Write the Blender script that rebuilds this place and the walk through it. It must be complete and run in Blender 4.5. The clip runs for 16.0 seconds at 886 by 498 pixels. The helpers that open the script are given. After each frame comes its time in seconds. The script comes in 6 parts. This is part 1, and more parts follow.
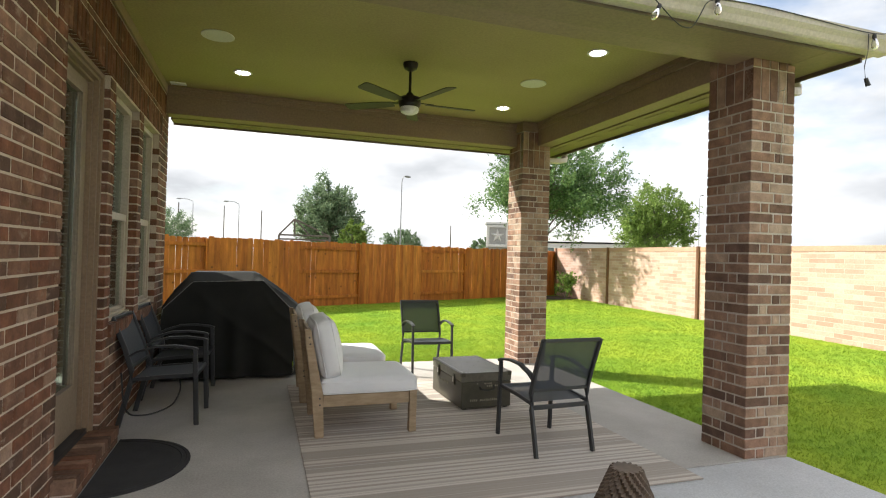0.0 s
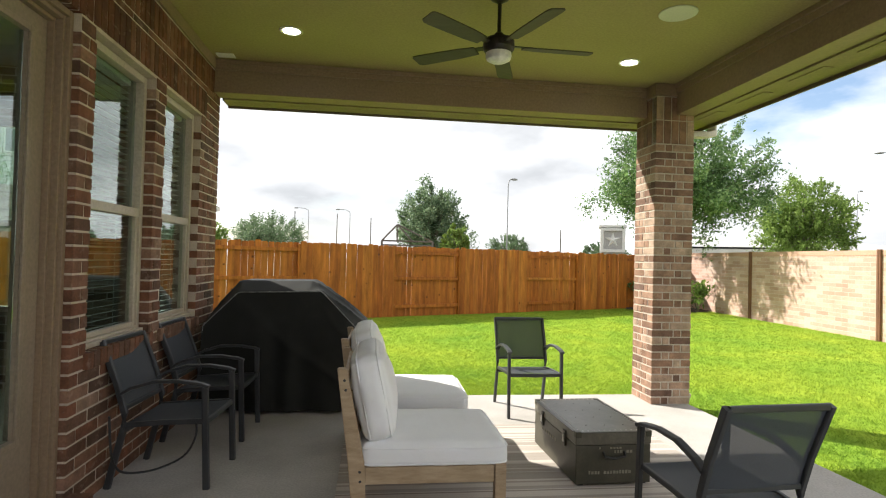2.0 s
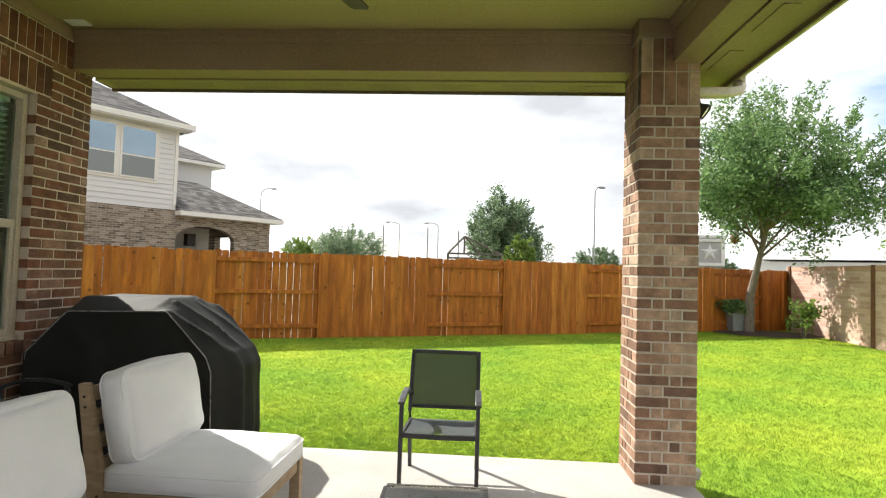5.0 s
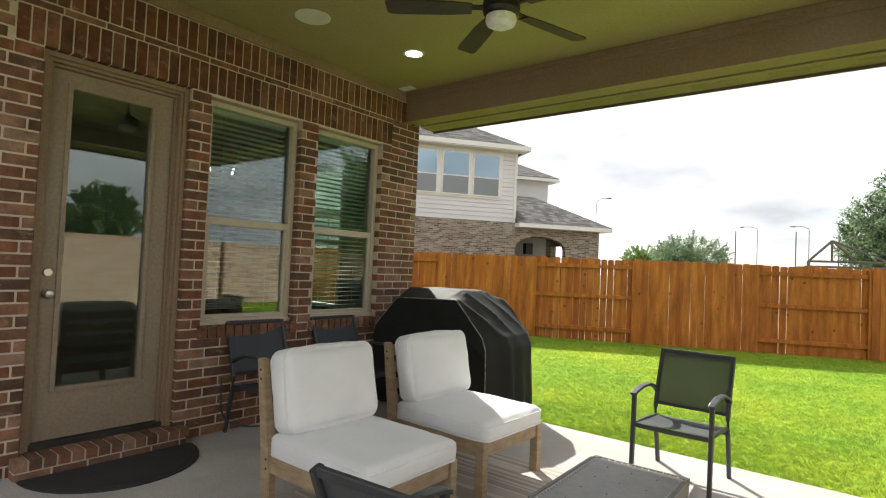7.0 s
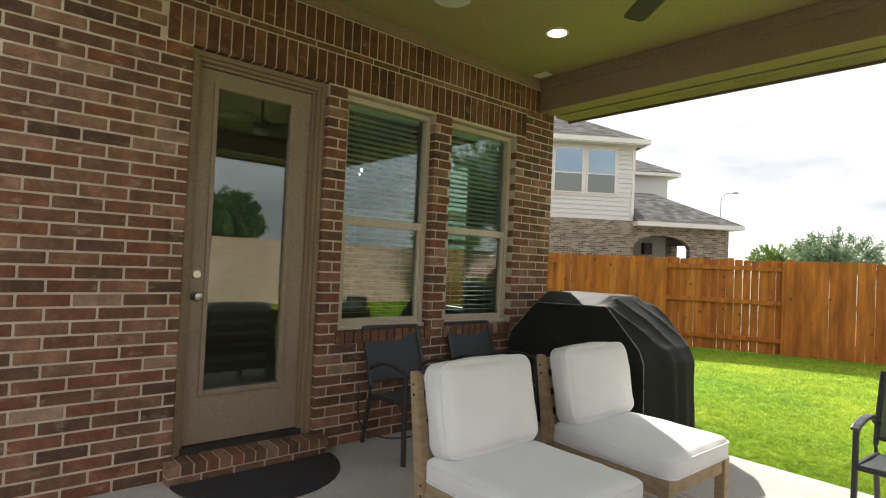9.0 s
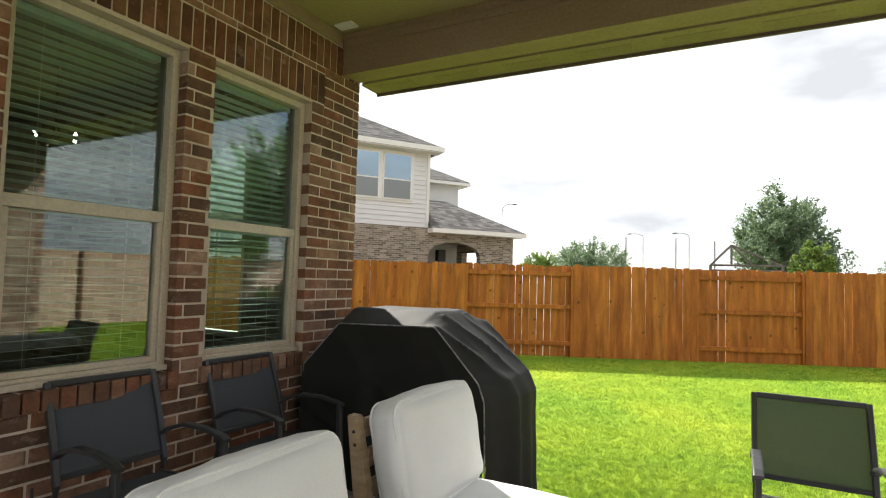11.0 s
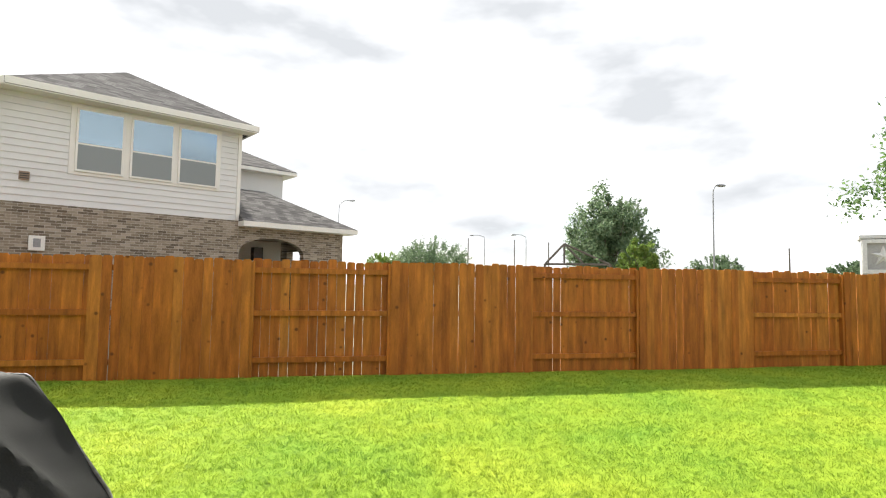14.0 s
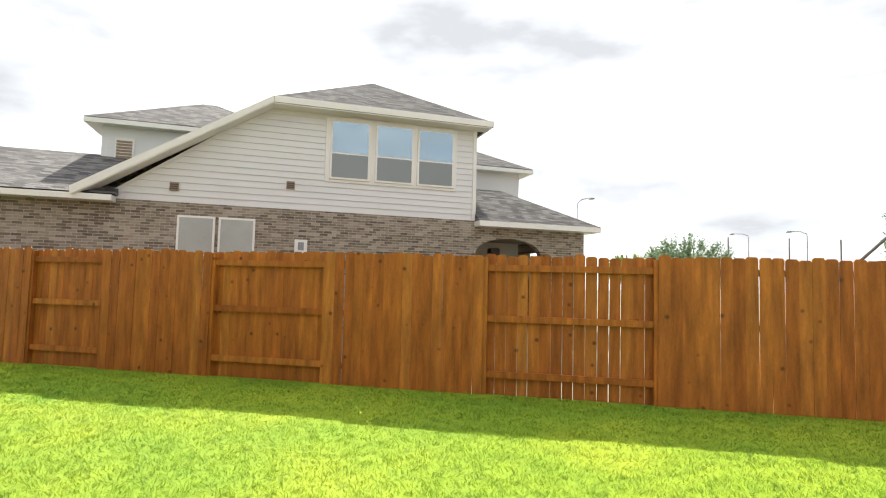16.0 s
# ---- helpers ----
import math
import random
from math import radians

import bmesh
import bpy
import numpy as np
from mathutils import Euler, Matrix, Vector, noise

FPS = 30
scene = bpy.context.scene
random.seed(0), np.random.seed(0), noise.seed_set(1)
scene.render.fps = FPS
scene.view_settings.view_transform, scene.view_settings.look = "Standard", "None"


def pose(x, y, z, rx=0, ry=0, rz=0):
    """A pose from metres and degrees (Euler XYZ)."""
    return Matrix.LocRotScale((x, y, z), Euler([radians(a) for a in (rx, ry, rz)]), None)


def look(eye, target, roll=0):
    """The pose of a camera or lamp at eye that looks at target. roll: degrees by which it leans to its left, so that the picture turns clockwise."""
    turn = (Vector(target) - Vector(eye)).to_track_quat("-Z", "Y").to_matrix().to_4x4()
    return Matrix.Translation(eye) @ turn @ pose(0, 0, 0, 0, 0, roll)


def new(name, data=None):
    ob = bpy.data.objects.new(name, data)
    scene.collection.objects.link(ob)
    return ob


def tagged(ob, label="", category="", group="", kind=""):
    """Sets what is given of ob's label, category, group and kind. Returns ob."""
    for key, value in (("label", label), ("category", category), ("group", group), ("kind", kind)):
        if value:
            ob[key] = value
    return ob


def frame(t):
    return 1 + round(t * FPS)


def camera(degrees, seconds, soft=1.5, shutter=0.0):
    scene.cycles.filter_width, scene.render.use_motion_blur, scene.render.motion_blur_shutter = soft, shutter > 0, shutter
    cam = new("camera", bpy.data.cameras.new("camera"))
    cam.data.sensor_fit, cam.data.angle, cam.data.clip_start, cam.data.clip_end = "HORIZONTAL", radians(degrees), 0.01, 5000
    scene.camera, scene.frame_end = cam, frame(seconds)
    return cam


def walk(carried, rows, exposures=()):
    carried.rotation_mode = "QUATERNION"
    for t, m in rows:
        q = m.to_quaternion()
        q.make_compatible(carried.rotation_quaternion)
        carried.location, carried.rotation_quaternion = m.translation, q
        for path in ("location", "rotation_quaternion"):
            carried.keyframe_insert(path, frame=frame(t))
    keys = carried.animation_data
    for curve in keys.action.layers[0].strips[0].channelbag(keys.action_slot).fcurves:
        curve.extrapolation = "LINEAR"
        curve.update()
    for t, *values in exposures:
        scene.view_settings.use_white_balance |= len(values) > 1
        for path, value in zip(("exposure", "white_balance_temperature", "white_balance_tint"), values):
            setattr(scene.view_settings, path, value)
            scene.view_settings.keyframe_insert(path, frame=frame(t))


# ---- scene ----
cam = camera(77.5, 16.0, soft=1.15)
PATH = [
    (0, (0.133, -0.136, 1.441), (0.764, 1.761, 1.463), 1.6),
    (0.5, (0.176, 0.224, 1.427), (0.643, 2.169, 1.448), 1.7),
    (1, (0.259, 0.608, 1.445), (0.623, 2.575, 1.465), 1.7),
    (1.5, (0.411, 0.955, 1.438), (0.703, 2.933, 1.459), 1.7),
    (2, (0.648, 1.291, 1.423), (0.896, 3.275, 1.458), 1.5),
    (2.5, (0.882, 1.582, 1.422), (1.133, 3.566, 1.467), 1.5),
    (3, (1.175, 1.811, 1.433), (1.429, 3.794, 1.48), 1.1),
    (5.3, (2.516, 2.695, 1.446), (2.192, 4.666, 1.527), 2.0),
    (5.5, (2.615, 2.709, 1.445), (2.138, 4.649, 1.526), 2.1),
    (6, (2.807, 2.597, 1.422), (2.057, 4.449, 1.503), 2.3),
    (6.5, (3.021, 2.441, 1.414), (2.0, 4.159, 1.485), 2.5),
    (7, (3.207, 2.382, 1.399), (1.96, 3.944, 1.462), 2.5),
    (7.5, (3.294, 2.34, 1.403), (1.884, 3.757, 1.458), 2.5),
    (8, (3.178, 2.327, 1.4), (1.674, 3.645, 1.449), 2.5),
    (8.2, (3.101, 2.332, 1.405), (1.578, 3.627, 1.451), 2.6),
    (10.3, (1.997, 3.004, 1.382), (0.709, 4.532, 1.469), 1.8),
    (10.5, (1.931, 3.122, 1.398), (0.747, 4.731, 1.491), 1.7),
    (11, (1.799, 3.42, 1.396), (0.867, 5.186, 1.502), 1.6),
    (11.5, (1.74, 3.753, 1.407), (1.088, 5.641, 1.519), 1.1),
    (12, (1.759, 4.167, 1.423), (1.25, 6.097, 1.539), 1.0),
    (12.5, (1.728, 4.563, 1.432), (1.287, 6.511, 1.549), 1.1),
    (13, (1.734, 5.014, 1.41), (1.321, 6.967, 1.531), 1.1),
    (13.5, (1.769, 5.42, 1.38), (1.349, 7.371, 1.506), 1.0),
    (14, (1.715, 5.84, 1.382), (1.286, 7.79, 1.508), 0.9),
    (14.5, (1.601, 6.272, 1.381), (1.119, 8.208, 1.51), 1.0),
    (15, (1.418, 6.668, 1.384), (0.777, 8.559, 1.512), 1.0),
    (15.5, (1.155, 7.058, 1.367), (0.28, 8.852, 1.495), 1.2),
    (16, (0.881, 7.391, 1.322), (-0.308, 8.994, 1.448), 1.5),
]
walk(cam, [(t, look(eye, target, roll)) for t, eye, target, roll in PATH],
     [(0.0, 0.84), (3.0, 0.88), (5.5, 0.9), (8.0, 0.87), (10.5, 0.94), (12.5, 1.03), (13.5, 1.0), (14.3, 0.88), (16.0, 0.92)])

# ---------- light ----------
SUN_FROM = Vector((-1.4, 1.0, 1.42))


def daylight():
    world = bpy.data.worlds.new("sky")
    scene.world = world
    world.use_nodes = True
    nt = world.node_tree
    nt.nodes.clear()
    out = nt.nodes.new("ShaderNodeOutputWorld")
    bg = nt.nodes.new("ShaderNodeBackground")
    sky = nt.nodes.new("ShaderNodeTexSky")
    sky.sky_type, sky.sun_disc = "NISHITA", False
    sky.sun_elevation = math.atan2(SUN_FROM.z, SUN_FROM.xy.length)
    sky.sun_rotation = math.atan2(SUN_FROM.x, SUN_FROM.y)
    sky.air_density, sky.dust_density = 1.0, 2.0
    co = nt.nodes.new("ShaderNodeTexCoord")
    mp = nt.nodes.new("ShaderNodeMapping")
    mp.inputs["Scale"].default_value = (1.0, 1.0, 2.6)
    n1 = nt.nodes.new("ShaderNodeTexNoise")
    n1.inputs["Scale"].default_value, n1.inputs["Detail"].default_value, n1.inputs["Roughness"].default_value = 2.3, 7, 0.55
    ramp = nt.nodes.new("ShaderNodeValToRGB")
    ramp.color_ramp.elements[0].position, ramp.color_ramp.elements[1].position = 0.28, 0.47
    n2 = nt.nodes.new("ShaderNodeTexNoise")
    n2.inputs["Scale"].default_value, n2.inputs["Detail"].default_value = 3.1, 5
    shade = nt.nodes.new("ShaderNodeValToRGB")
    shade.color_ramp.elements[0].position, shade.color_ramp.elements[1].position = 0.34, 0.72
    shade.color_ramp.elements[0].color = (0.42, 0.435, 0.455, 1)
    shade.color_ramp.elements[1].color = (CLOUD, CLOUD, CLOUD * 1.01, 1)
    dim = nt.nodes.new("ShaderNodeVectorMath")
    dim.operation = "SCALE"
    dim.inputs["Scale"].default_value = SKY
    mix = nt.nodes.new("ShaderNodeMix")
    mix.data_type = "RGBA"
    li = nt.links.new
    li(co.outputs["Generated"], mp.inputs["Vector"])
    li(mp.outputs[0], n1.inputs["Vector"])
    li(mp.outputs[0], n2.inputs["Vector"])
    li(n1.outputs["Fac"], ramp.inputs[0])
    li(n2.outputs["Fac"], shade.inputs[0])
    li(sky.outputs[0], dim.inputs[0])
    li(ramp.outputs[0], mix.inputs["Factor"])
    li(dim.outputs[0], mix.inputs["A"])
    li(shade.outputs[0], mix.inputs["B"])
    li(mix.outputs["Result"], bg.inputs["Color"])
    li(bg.outputs[0], out.inputs[0])
    sun = new("sun", bpy.data.lights.new("sun", "SUN"))
    sun.data.energy, sun.data.angle, sun.data.color = SUN, radians(0.6), (1.0, 0.95, 0.86)
    sun.matrix_world = look(SUN_FROM * 30, (0, 0, 0))


SKY, CLOUD, SUN = 0.13, 1.0, 5.0
daylight()

# ---------- materials ----------


class Nodes:
    """A small helper round one material's node tree."""

    def __init__(self, name):
        self.mat = bpy.data.materials.new(name)
        self.mat.use_nodes = True
        self.nt = self.mat.node_tree
        self.bsdf = self.nt.nodes["Principled BSDF"]
        self.co = self.add("ShaderNodeTexCoord").outputs["Object"]

    def add(self, kind, **values):
        node = self.nt.nodes.new(kind)
        for key, value in values.items():
            node.inputs[key.replace("_", " ")].default_value = value
        return node

    def link(self, a, b):
        self.nt.links.new(a, b)

    def noise(self, scale, detail=4, rough=0.55, stretch=None, vec=None):
        node = self.add("ShaderNodeTexNoise", Scale=scale, Detail=detail, Roughness=rough)
        src = vec or self.co
        if stretch:
            m = self.add("ShaderNodeMapping", Scale=stretch)
            self.link(src, m.inputs["Vector"])
            src = m.outputs[0]
        self.link(src, node.inputs["Vector"])
        return node.outputs["Fac"]

    def ramp(self, fac, stops, constant=False):
        node = self.add("ShaderNodeValToRGB")
        r = node.color_ramp
        if constant:
            r.interpolation = "CONSTANT"
        while len(r.elements) < len(stops):
            r.elements.new(0.5)
        for e, (p, c) in zip(r.elements, stops):
            e.position, e.color = p, (*c, 1)
        self.link(fac, node.inputs[0])
        return node.outputs[0]

    def mix(self, fac, a, b, blend="MIX"):
        node = self.add("ShaderNodeMix")
        node.data_type, node.blend_type = "RGBA", blend
        for key, value in (("Factor", fac), ("A", a), ("B", b)):
            if isinstance(value, (int, float)):
                node.inputs[key].default_value = value
            elif isinstance(value, tuple):
                node.inputs[key].default_value = (*value, 1)
            else:
                self.link(value, node.inputs[key])
        return node.outputs["Result"]

    def bump(self, height, strength, distance):
        node = self.add("ShaderNodeBump", Strength=strength, Distance=distance)
        self.link(height, node.inputs["Height"])
        self.link(node.outputs[0], self.bsdf.inputs["Normal"])

    def done(self, color, rough, metal=0.0, spec=None):
        if isinstance(color, tuple):
            self.bsdf.inputs["Base Color"].default_value = (*color, 1)
        else:
            self.link(color, self.bsdf.inputs["Base Color"])
        if isinstance(rough, (int, float)):
            self.bsdf.inputs["Roughness"].default_value = rough
        else:
            self.link(rough, self.bsdf.inputs["Roughness"])
        self.bsdf.inputs["Metallic"].default_value = metal
        if spec is not None:
            self.bsdf.inputs["Specular IOR Level"].default_value = spec
        return self.mat


def mottled(name, dark, light, scale=3.0, fine=60.0, rough=0.6, bump=0.2, depth=0.002, metal=0.0, stretch=None, spec=None):
    """A surface of one stuff: broad stains, fine grain and a little relief."""
    m = Nodes(name)
    broad = m.noise(scale, 5, 0.6, stretch)
    grain = m.noise(fine, 3, 0.6, stretch)
    base = m.ramp(broad, [(0.3, dark), (0.7, light)])
    base = m.mix(0.35, base, m.ramp(grain, [(0.3, (0.55, 0.55, 0.55)), (0.7, (1.3, 1.3, 1.3))]), "MULTIPLY")
    if bump:
        m.bump(grain, bump, depth)
    return m.done(base, rough, metal, spec)


def picked(name, stops, source, scale=9.0, fine=90.0, rough=0.85, bump=0.5, depth=0.003, stretch=None, knots=False, smear=False):
    """Pieces that each take a colour of their own, by object or by island."""
    m = Nodes(name)
    m.co = m.add("ShaderNodeNewGeometry").outputs["Position"]
    if source == "object":
        rnd = m.add("ShaderNodeObjectInfo").outputs["Random"]
    else:
        rnd = m.add("ShaderNodeNewGeometry").outputs["Random Per Island"]
    base = m.ramp(rnd, stops)
    base = m.mix(0.85, base, m.ramp(m.noise(scale, 5, 0.6, stretch), [(0.28, (0.5, 0.5, 0.5)), (0.55, (1.0, 1.0, 1.0)), (0.72, (1.45, 1.42, 1.4))]), "MULTIPLY")
    grain = m.noise(fine, 4, 0.65, stretch)
    base = m.mix(0.5, base, m.ramp(grain, [(0.3, (0.65, 0.65, 0.65)), (0.7, (1.25, 1.25, 1.25))]), "MULTIPLY")
    if smear:
        streak = m.ramp(m.noise(11, 6, 0.72, (1.0, 0.7, 1.3)), [(0.57, (0, 0, 0)), (0.72, (0.55, 0.55, 0.55))])
        base = m.mix(streak, base, (0.40, 0.305, 0.235))
        base = m.mix(m.ramp(m.noise(23, 5, 0.7), [(0.30, (0.4, 0.4, 0.4)), (0.42, (0, 0, 0))]), base, (0.06, 0.036, 0.025))
    if knots:
        cell = m.add("ShaderNodeTexVoronoi", Scale=3.6)
        m.link(m.co, cell.inputs["Vector"])
        base = m.mix(m.ramp(cell.outputs["Distance"], [(0.06, (0.85, 0.85, 0.85)), (0.13, (0, 0, 0))]), base, (0.10, 0.032, 0.008))
    m.bump(grain, bump, depth)
    return m.done(base, rough, 0, 0.3)


def brick_sheet(name, stops, mortar, size=(0.25, 0.078), rough=0.9):
    """Far brickwork, in the object's own x and z."""
    m = Nodes(name)
    sep = m.add("ShaderNodeSeparateXYZ")
    m.link(m.co, sep.inputs[0])
    com = m.add("ShaderNodeCombineXYZ")
    m.link(sep.outputs["X"], com.inputs["X"])
    m.link(sep.outputs["Z"], com.inputs["Y"])
    br = m.add("ShaderNodeTexBrick", Color1=(0, 0, 0, 1), Color2=(1, 1, 1, 1), Mortar=(0.5, 0.5, 0.5, 1), Scale=1.0, Mortar_Size=0.006, Brick_Width=size[0], Row_Height=size[1], Bias=0.0)
    m.link(com.outputs[0], br.inputs["Vector"])
    base = m.ramp(br.outputs["Color"], stops)
    base = m.mix(0.6, base, m.ramp(m.noise(1.3, 5), [(0.3, (0.75, 0.73, 0.72)), (0.7, (1.2, 1.2, 1.2))]), "MULTIPLY")
    base = m.mix(0.5, base, m.ramp(m.noise(40, 3), [(0.3, (0.75, 0.75, 0.75)), (0.7, (1.2, 1.2, 1.2))]), "MULTIPLY")
    base = m.mix(br.outputs["Fac"], base, mortar)
    inv = m.add("ShaderNodeMath")
    inv.operation = "SUBTRACT"
    inv.inputs[0].default_value = 1.0
    m.link(br.outputs["Fac"], inv.inputs[1])
    m.bump(inv.outputs[0], 0.6, 0.006)
    return m.done(base, rough, 0, 0.25)


def glass(name, tint=(0.80, 0.90, 0.85), ior=1.6):
    m = Nodes(name)
    m.bsdf.inputs["Transmission Weight"].default_value = 1.0
    m.bsdf.inputs["IOR"].default_value = ior
    return m.done(tint, 0.0)


def glow(name, color, strength):
    m = Nodes(name)
    m.bsdf.inputs["Emission Color"].default_value = (*color, 1)
    m.bsdf.inputs["Emission Strength"].default_value = strength
    return m.done(color, 0.5)


BRICKS = [(0.0, (0.10, 0.057, 0.039)), (0.16, (0.135, 0.074, 0.048)), (0.32, (0.182, 0.078, 0.043)), (0.48, (0.21, 0.09, 0.051)), (0.64, (0.165, 0.09, 0.058)), (0.80, (0.235, 0.12, 0.074)), (0.94, (0.27, 0.153, 0.102)), (1.0, (0.33, 0.225, 0.16))]
M_BRICK = picked("brick_piece", BRICKS, "object", rough=0.88, smear=True)
M_BRICK_J = picked("brick_joined", BRICKS, "island", rough=0.88, smear=True)
COLB = [(0.0, (0.15, 0.092, 0.07)), (0.25, (0.25, 0.145, 0.098)), (0.5, (0.325, 0.195, 0.135)), (0.75, (0.385, 0.25, 0.18)), (1.0, (0.46, 0.345, 0.26))]
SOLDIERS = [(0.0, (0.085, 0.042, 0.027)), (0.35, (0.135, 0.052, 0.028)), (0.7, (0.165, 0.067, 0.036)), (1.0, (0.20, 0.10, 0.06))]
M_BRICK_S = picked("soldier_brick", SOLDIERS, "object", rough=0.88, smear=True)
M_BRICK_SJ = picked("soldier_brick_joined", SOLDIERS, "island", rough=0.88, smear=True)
M_COLB = picked("column_brick", COLB, "object", rough=0.88)
M_MORTAR = mottled("mortar", (0.47, 0.39, 0.31), (0.62, 0.53, 0.43), 6, 140, 0.95, 0.5, 0.003, spec=0.2)
M_MORTAR_C = mottled("column_mortar", (0.47, 0.41, 0.35), (0.58, 0.52, 0.45), 6, 140, 0.95, 0.5, 0.003, spec=0.2)
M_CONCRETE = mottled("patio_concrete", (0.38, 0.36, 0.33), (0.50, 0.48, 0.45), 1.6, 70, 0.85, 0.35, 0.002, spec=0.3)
# Lighter and bluer than the patio slab: open-sky light is painted in.
M_CONCRETE_SKYLIT = mottled("skylit_walk_concrete", (0.46, 0.47, 0.48), (0.56, 0.57, 0.58), 1.3, 80, 0.85, 0.35, 0.002, spec=0.3)
# Darker and browner than the ceiling.
M_SOFFIT = mottled("dark_soffit", (0.225, 0.175, 0.10), (0.265, 0.205, 0.12), 1.5, 50, 0.6, 0.15, 0.002)
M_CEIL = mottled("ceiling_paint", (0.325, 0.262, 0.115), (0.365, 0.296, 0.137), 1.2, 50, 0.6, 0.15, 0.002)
M_TRIM = mottled("tan_trim_paint", (0.235, 0.165, 0.105), (0.275, 0.195, 0.125), 2.5, 45, 0.5, 0.15, 0.002)
M_DOOR = mottled("door_paint", (0.25, 0.195, 0.14), (0.29, 0.23, 0.165), 3, 45, 0.45, 0.12, 0.001)
M_FRAME = mottled("window_frame_vinyl", (0.46, 0.40, 0.31), (0.52, 0.46, 0.36), 4, 60, 0.4, 0.05, 0.001)
# Trim brown with shade painted in: backlit eave edge and porch recess.
M_SHADE_BROWN = mottled("shade_brown", (0.10, 0.072, 0.048), (0.125, 0.09, 0.06), 2.5, 45, 0.5, 0.15, 0.002)
M_GUTTER = mottled("gutter_paint", (0.50, 0.45, 0.37), (0.56, 0.51, 0.43), 3, 50, 0.35, 0.05, 0.001)
M_GLASS = glass("window_glass", (0.72, 0.93, 0.83), 1.85)
M_BULBGLASS = glass("bulb_glass", (0.95, 0.95, 0.95), 1.45)
M_BLIND = mottled("blind_vinyl", (0.76, 0.78, 0.75), (0.82, 0.84, 0.81), 5, 60, 0.5, 0)
M_ROOM = mottled("room_paint", (0.24, 0.225, 0.20), (0.28, 0.265, 0.24), 2, 40, 0.8, 0)
M_DARK = mottled("dark_plastic", (0.018, 0.018, 0.018), (0.03, 0.03, 0.03), 6, 80, 0.5, 0.1, 0.001)
M_BRONZE = mottled("dark_bronze", (0.022, 0.018, 0.016), (0.035, 0.03, 0.027), 8, 90, 0.4, 0.05, 0.001, metal=0.3)
M_BLADE = mottled("fan_blade_wood", (0.045, 0.035, 0.028), (0.07, 0.055, 0.042), 4, 40, 0.55, 0.15, 0.001, stretch=(1, 8, 1))
M_FROST = mottled("frosted_glass", (0.75, 0.74, 0.70), (0.8, 0.79, 0.75), 3, 30, 0.4, 0)
M_WHITE = mottled("white_grille", (0.62, 0.60, 0.53), (0.67, 0.65, 0.58), 5, 300, 0.6, 0.4, 0.001)
M_RING = mottled("lamp_trim", (0.74, 0.73, 0.70), (0.8, 0.79, 0.76), 5, 60, 0.5, 0)
M_LAMP = glow("lamp_lens", (1.0, 0.95, 0.86), 9.0)
M_STEEL = mottled("satin_nickel", (0.5, 0.48, 0.45), (0.6, 0.58, 0.55), 6, 80, 0.3, 0.05, 0.001, metal=1.0)
M_COVER = mottled("grill_cover_vinyl", (0.014, 0.0148, 0.013), (0.024, 0.025, 0.022), 2.5, 220, 0.7, 0.3, 0.002, spec=0.2)
M_PIPING = mottled("cover_piping", (0.05, 0.05, 0.05), (0.40, 0.40, 0.39), 26, 90, 0.6, 0.2, 0.001)
M_METAL = mottled("charcoal_powder_coat", (0.028, 0.030, 0.032), (0.042, 0.044, 0.047), 6, 200, 0.45, 0.1, 0.001, spec=0.5)
M_TEAK = mottled("weathered_teak", (0.29, 0.205, 0.12), (0.44, 0.335, 0.215), 5, 60, 0.7, 0.35, 0.002, stretch=(2, 2, 9))
M_CUSHION = mottled("cushion_canvas", (0.77, 0.78, 0.785), (0.84, 0.85, 0.855), 3.5, 420, 0.9, 0.3, 0.002, spec=0.2)
M_TRUNK = mottled("olive_trunk_paint", (0.040, 0.038, 0.024), (0.075, 0.068, 0.045), 4, 60, 0.42, 0.25, 0.002)
M_TRUNKTOP = mottled("trunk_lid_paint", (0.085, 0.078, 0.058), (0.16, 0.148, 0.115), 5, 50, 0.36, 0.3, 0.002)
M_LETTER = mottled("stencil_paint", (0.20, 0.19, 0.14), (0.28, 0.26, 0.2), 20, 60, 0.7, 0)
M_MAT = mottled("rubber_mat", (0.020, 0.020, 0.022), (0.035, 0.035, 0.037), 5, 160, 0.85, 0.6, 0.004)
M_SIDING = mottled("lap_siding_paint", (0.63, 0.625, 0.61), (0.68, 0.675, 0.66), 0.5, 90, 0.6, 0)
M_HTRIM = mottled("white_trim_paint", (0.72, 0.70, 0.65), (0.78, 0.76, 0.71), 1, 120, 0.55, 0)
# The reflected sky's blue is put into the pane colour itself.
M_SKY_GLASS = Nodes("sky_blue_window_glass").done((0.29, 0.375, 0.43), 0.02, 0.85)
M_PALEPANE = mottled("blind_behind_glass", (0.36, 0.37, 0.34), (0.43, 0.44, 0.41), 0.8, 30, 0.15, 0)
M_SCREEN = Nodes("window_screen").done((0.20, 0.215, 0.21), 0.30, 0.35)
M_HBRICK = brick_sheet("neighbour_brick", [(0.0, (0.12, 0.096, 0.070)), (0.35, (0.205, 0.168, 0.122)), (0.7, (0.285, 0.24, 0.180)), (1.0, (0.36, 0.31, 0.245))], (0.42, 0.385, 0.34))
M_YBRICK = brick_sheet("boundary_brick", [(0.0, (0.44, 0.285, 0.225)), (0.5, (0.52, 0.36, 0.29)), (1.0, (0.58, 0.43, 0.36))], (0.53, 0.43, 0.37), (0.40, 0.10))
M_COPING = mottled("coping_brick", (0.44, 0.27, 0.19), (0.52, 0.33, 0.24), 1.5, 40, 0.9, 0.3, 0.003)
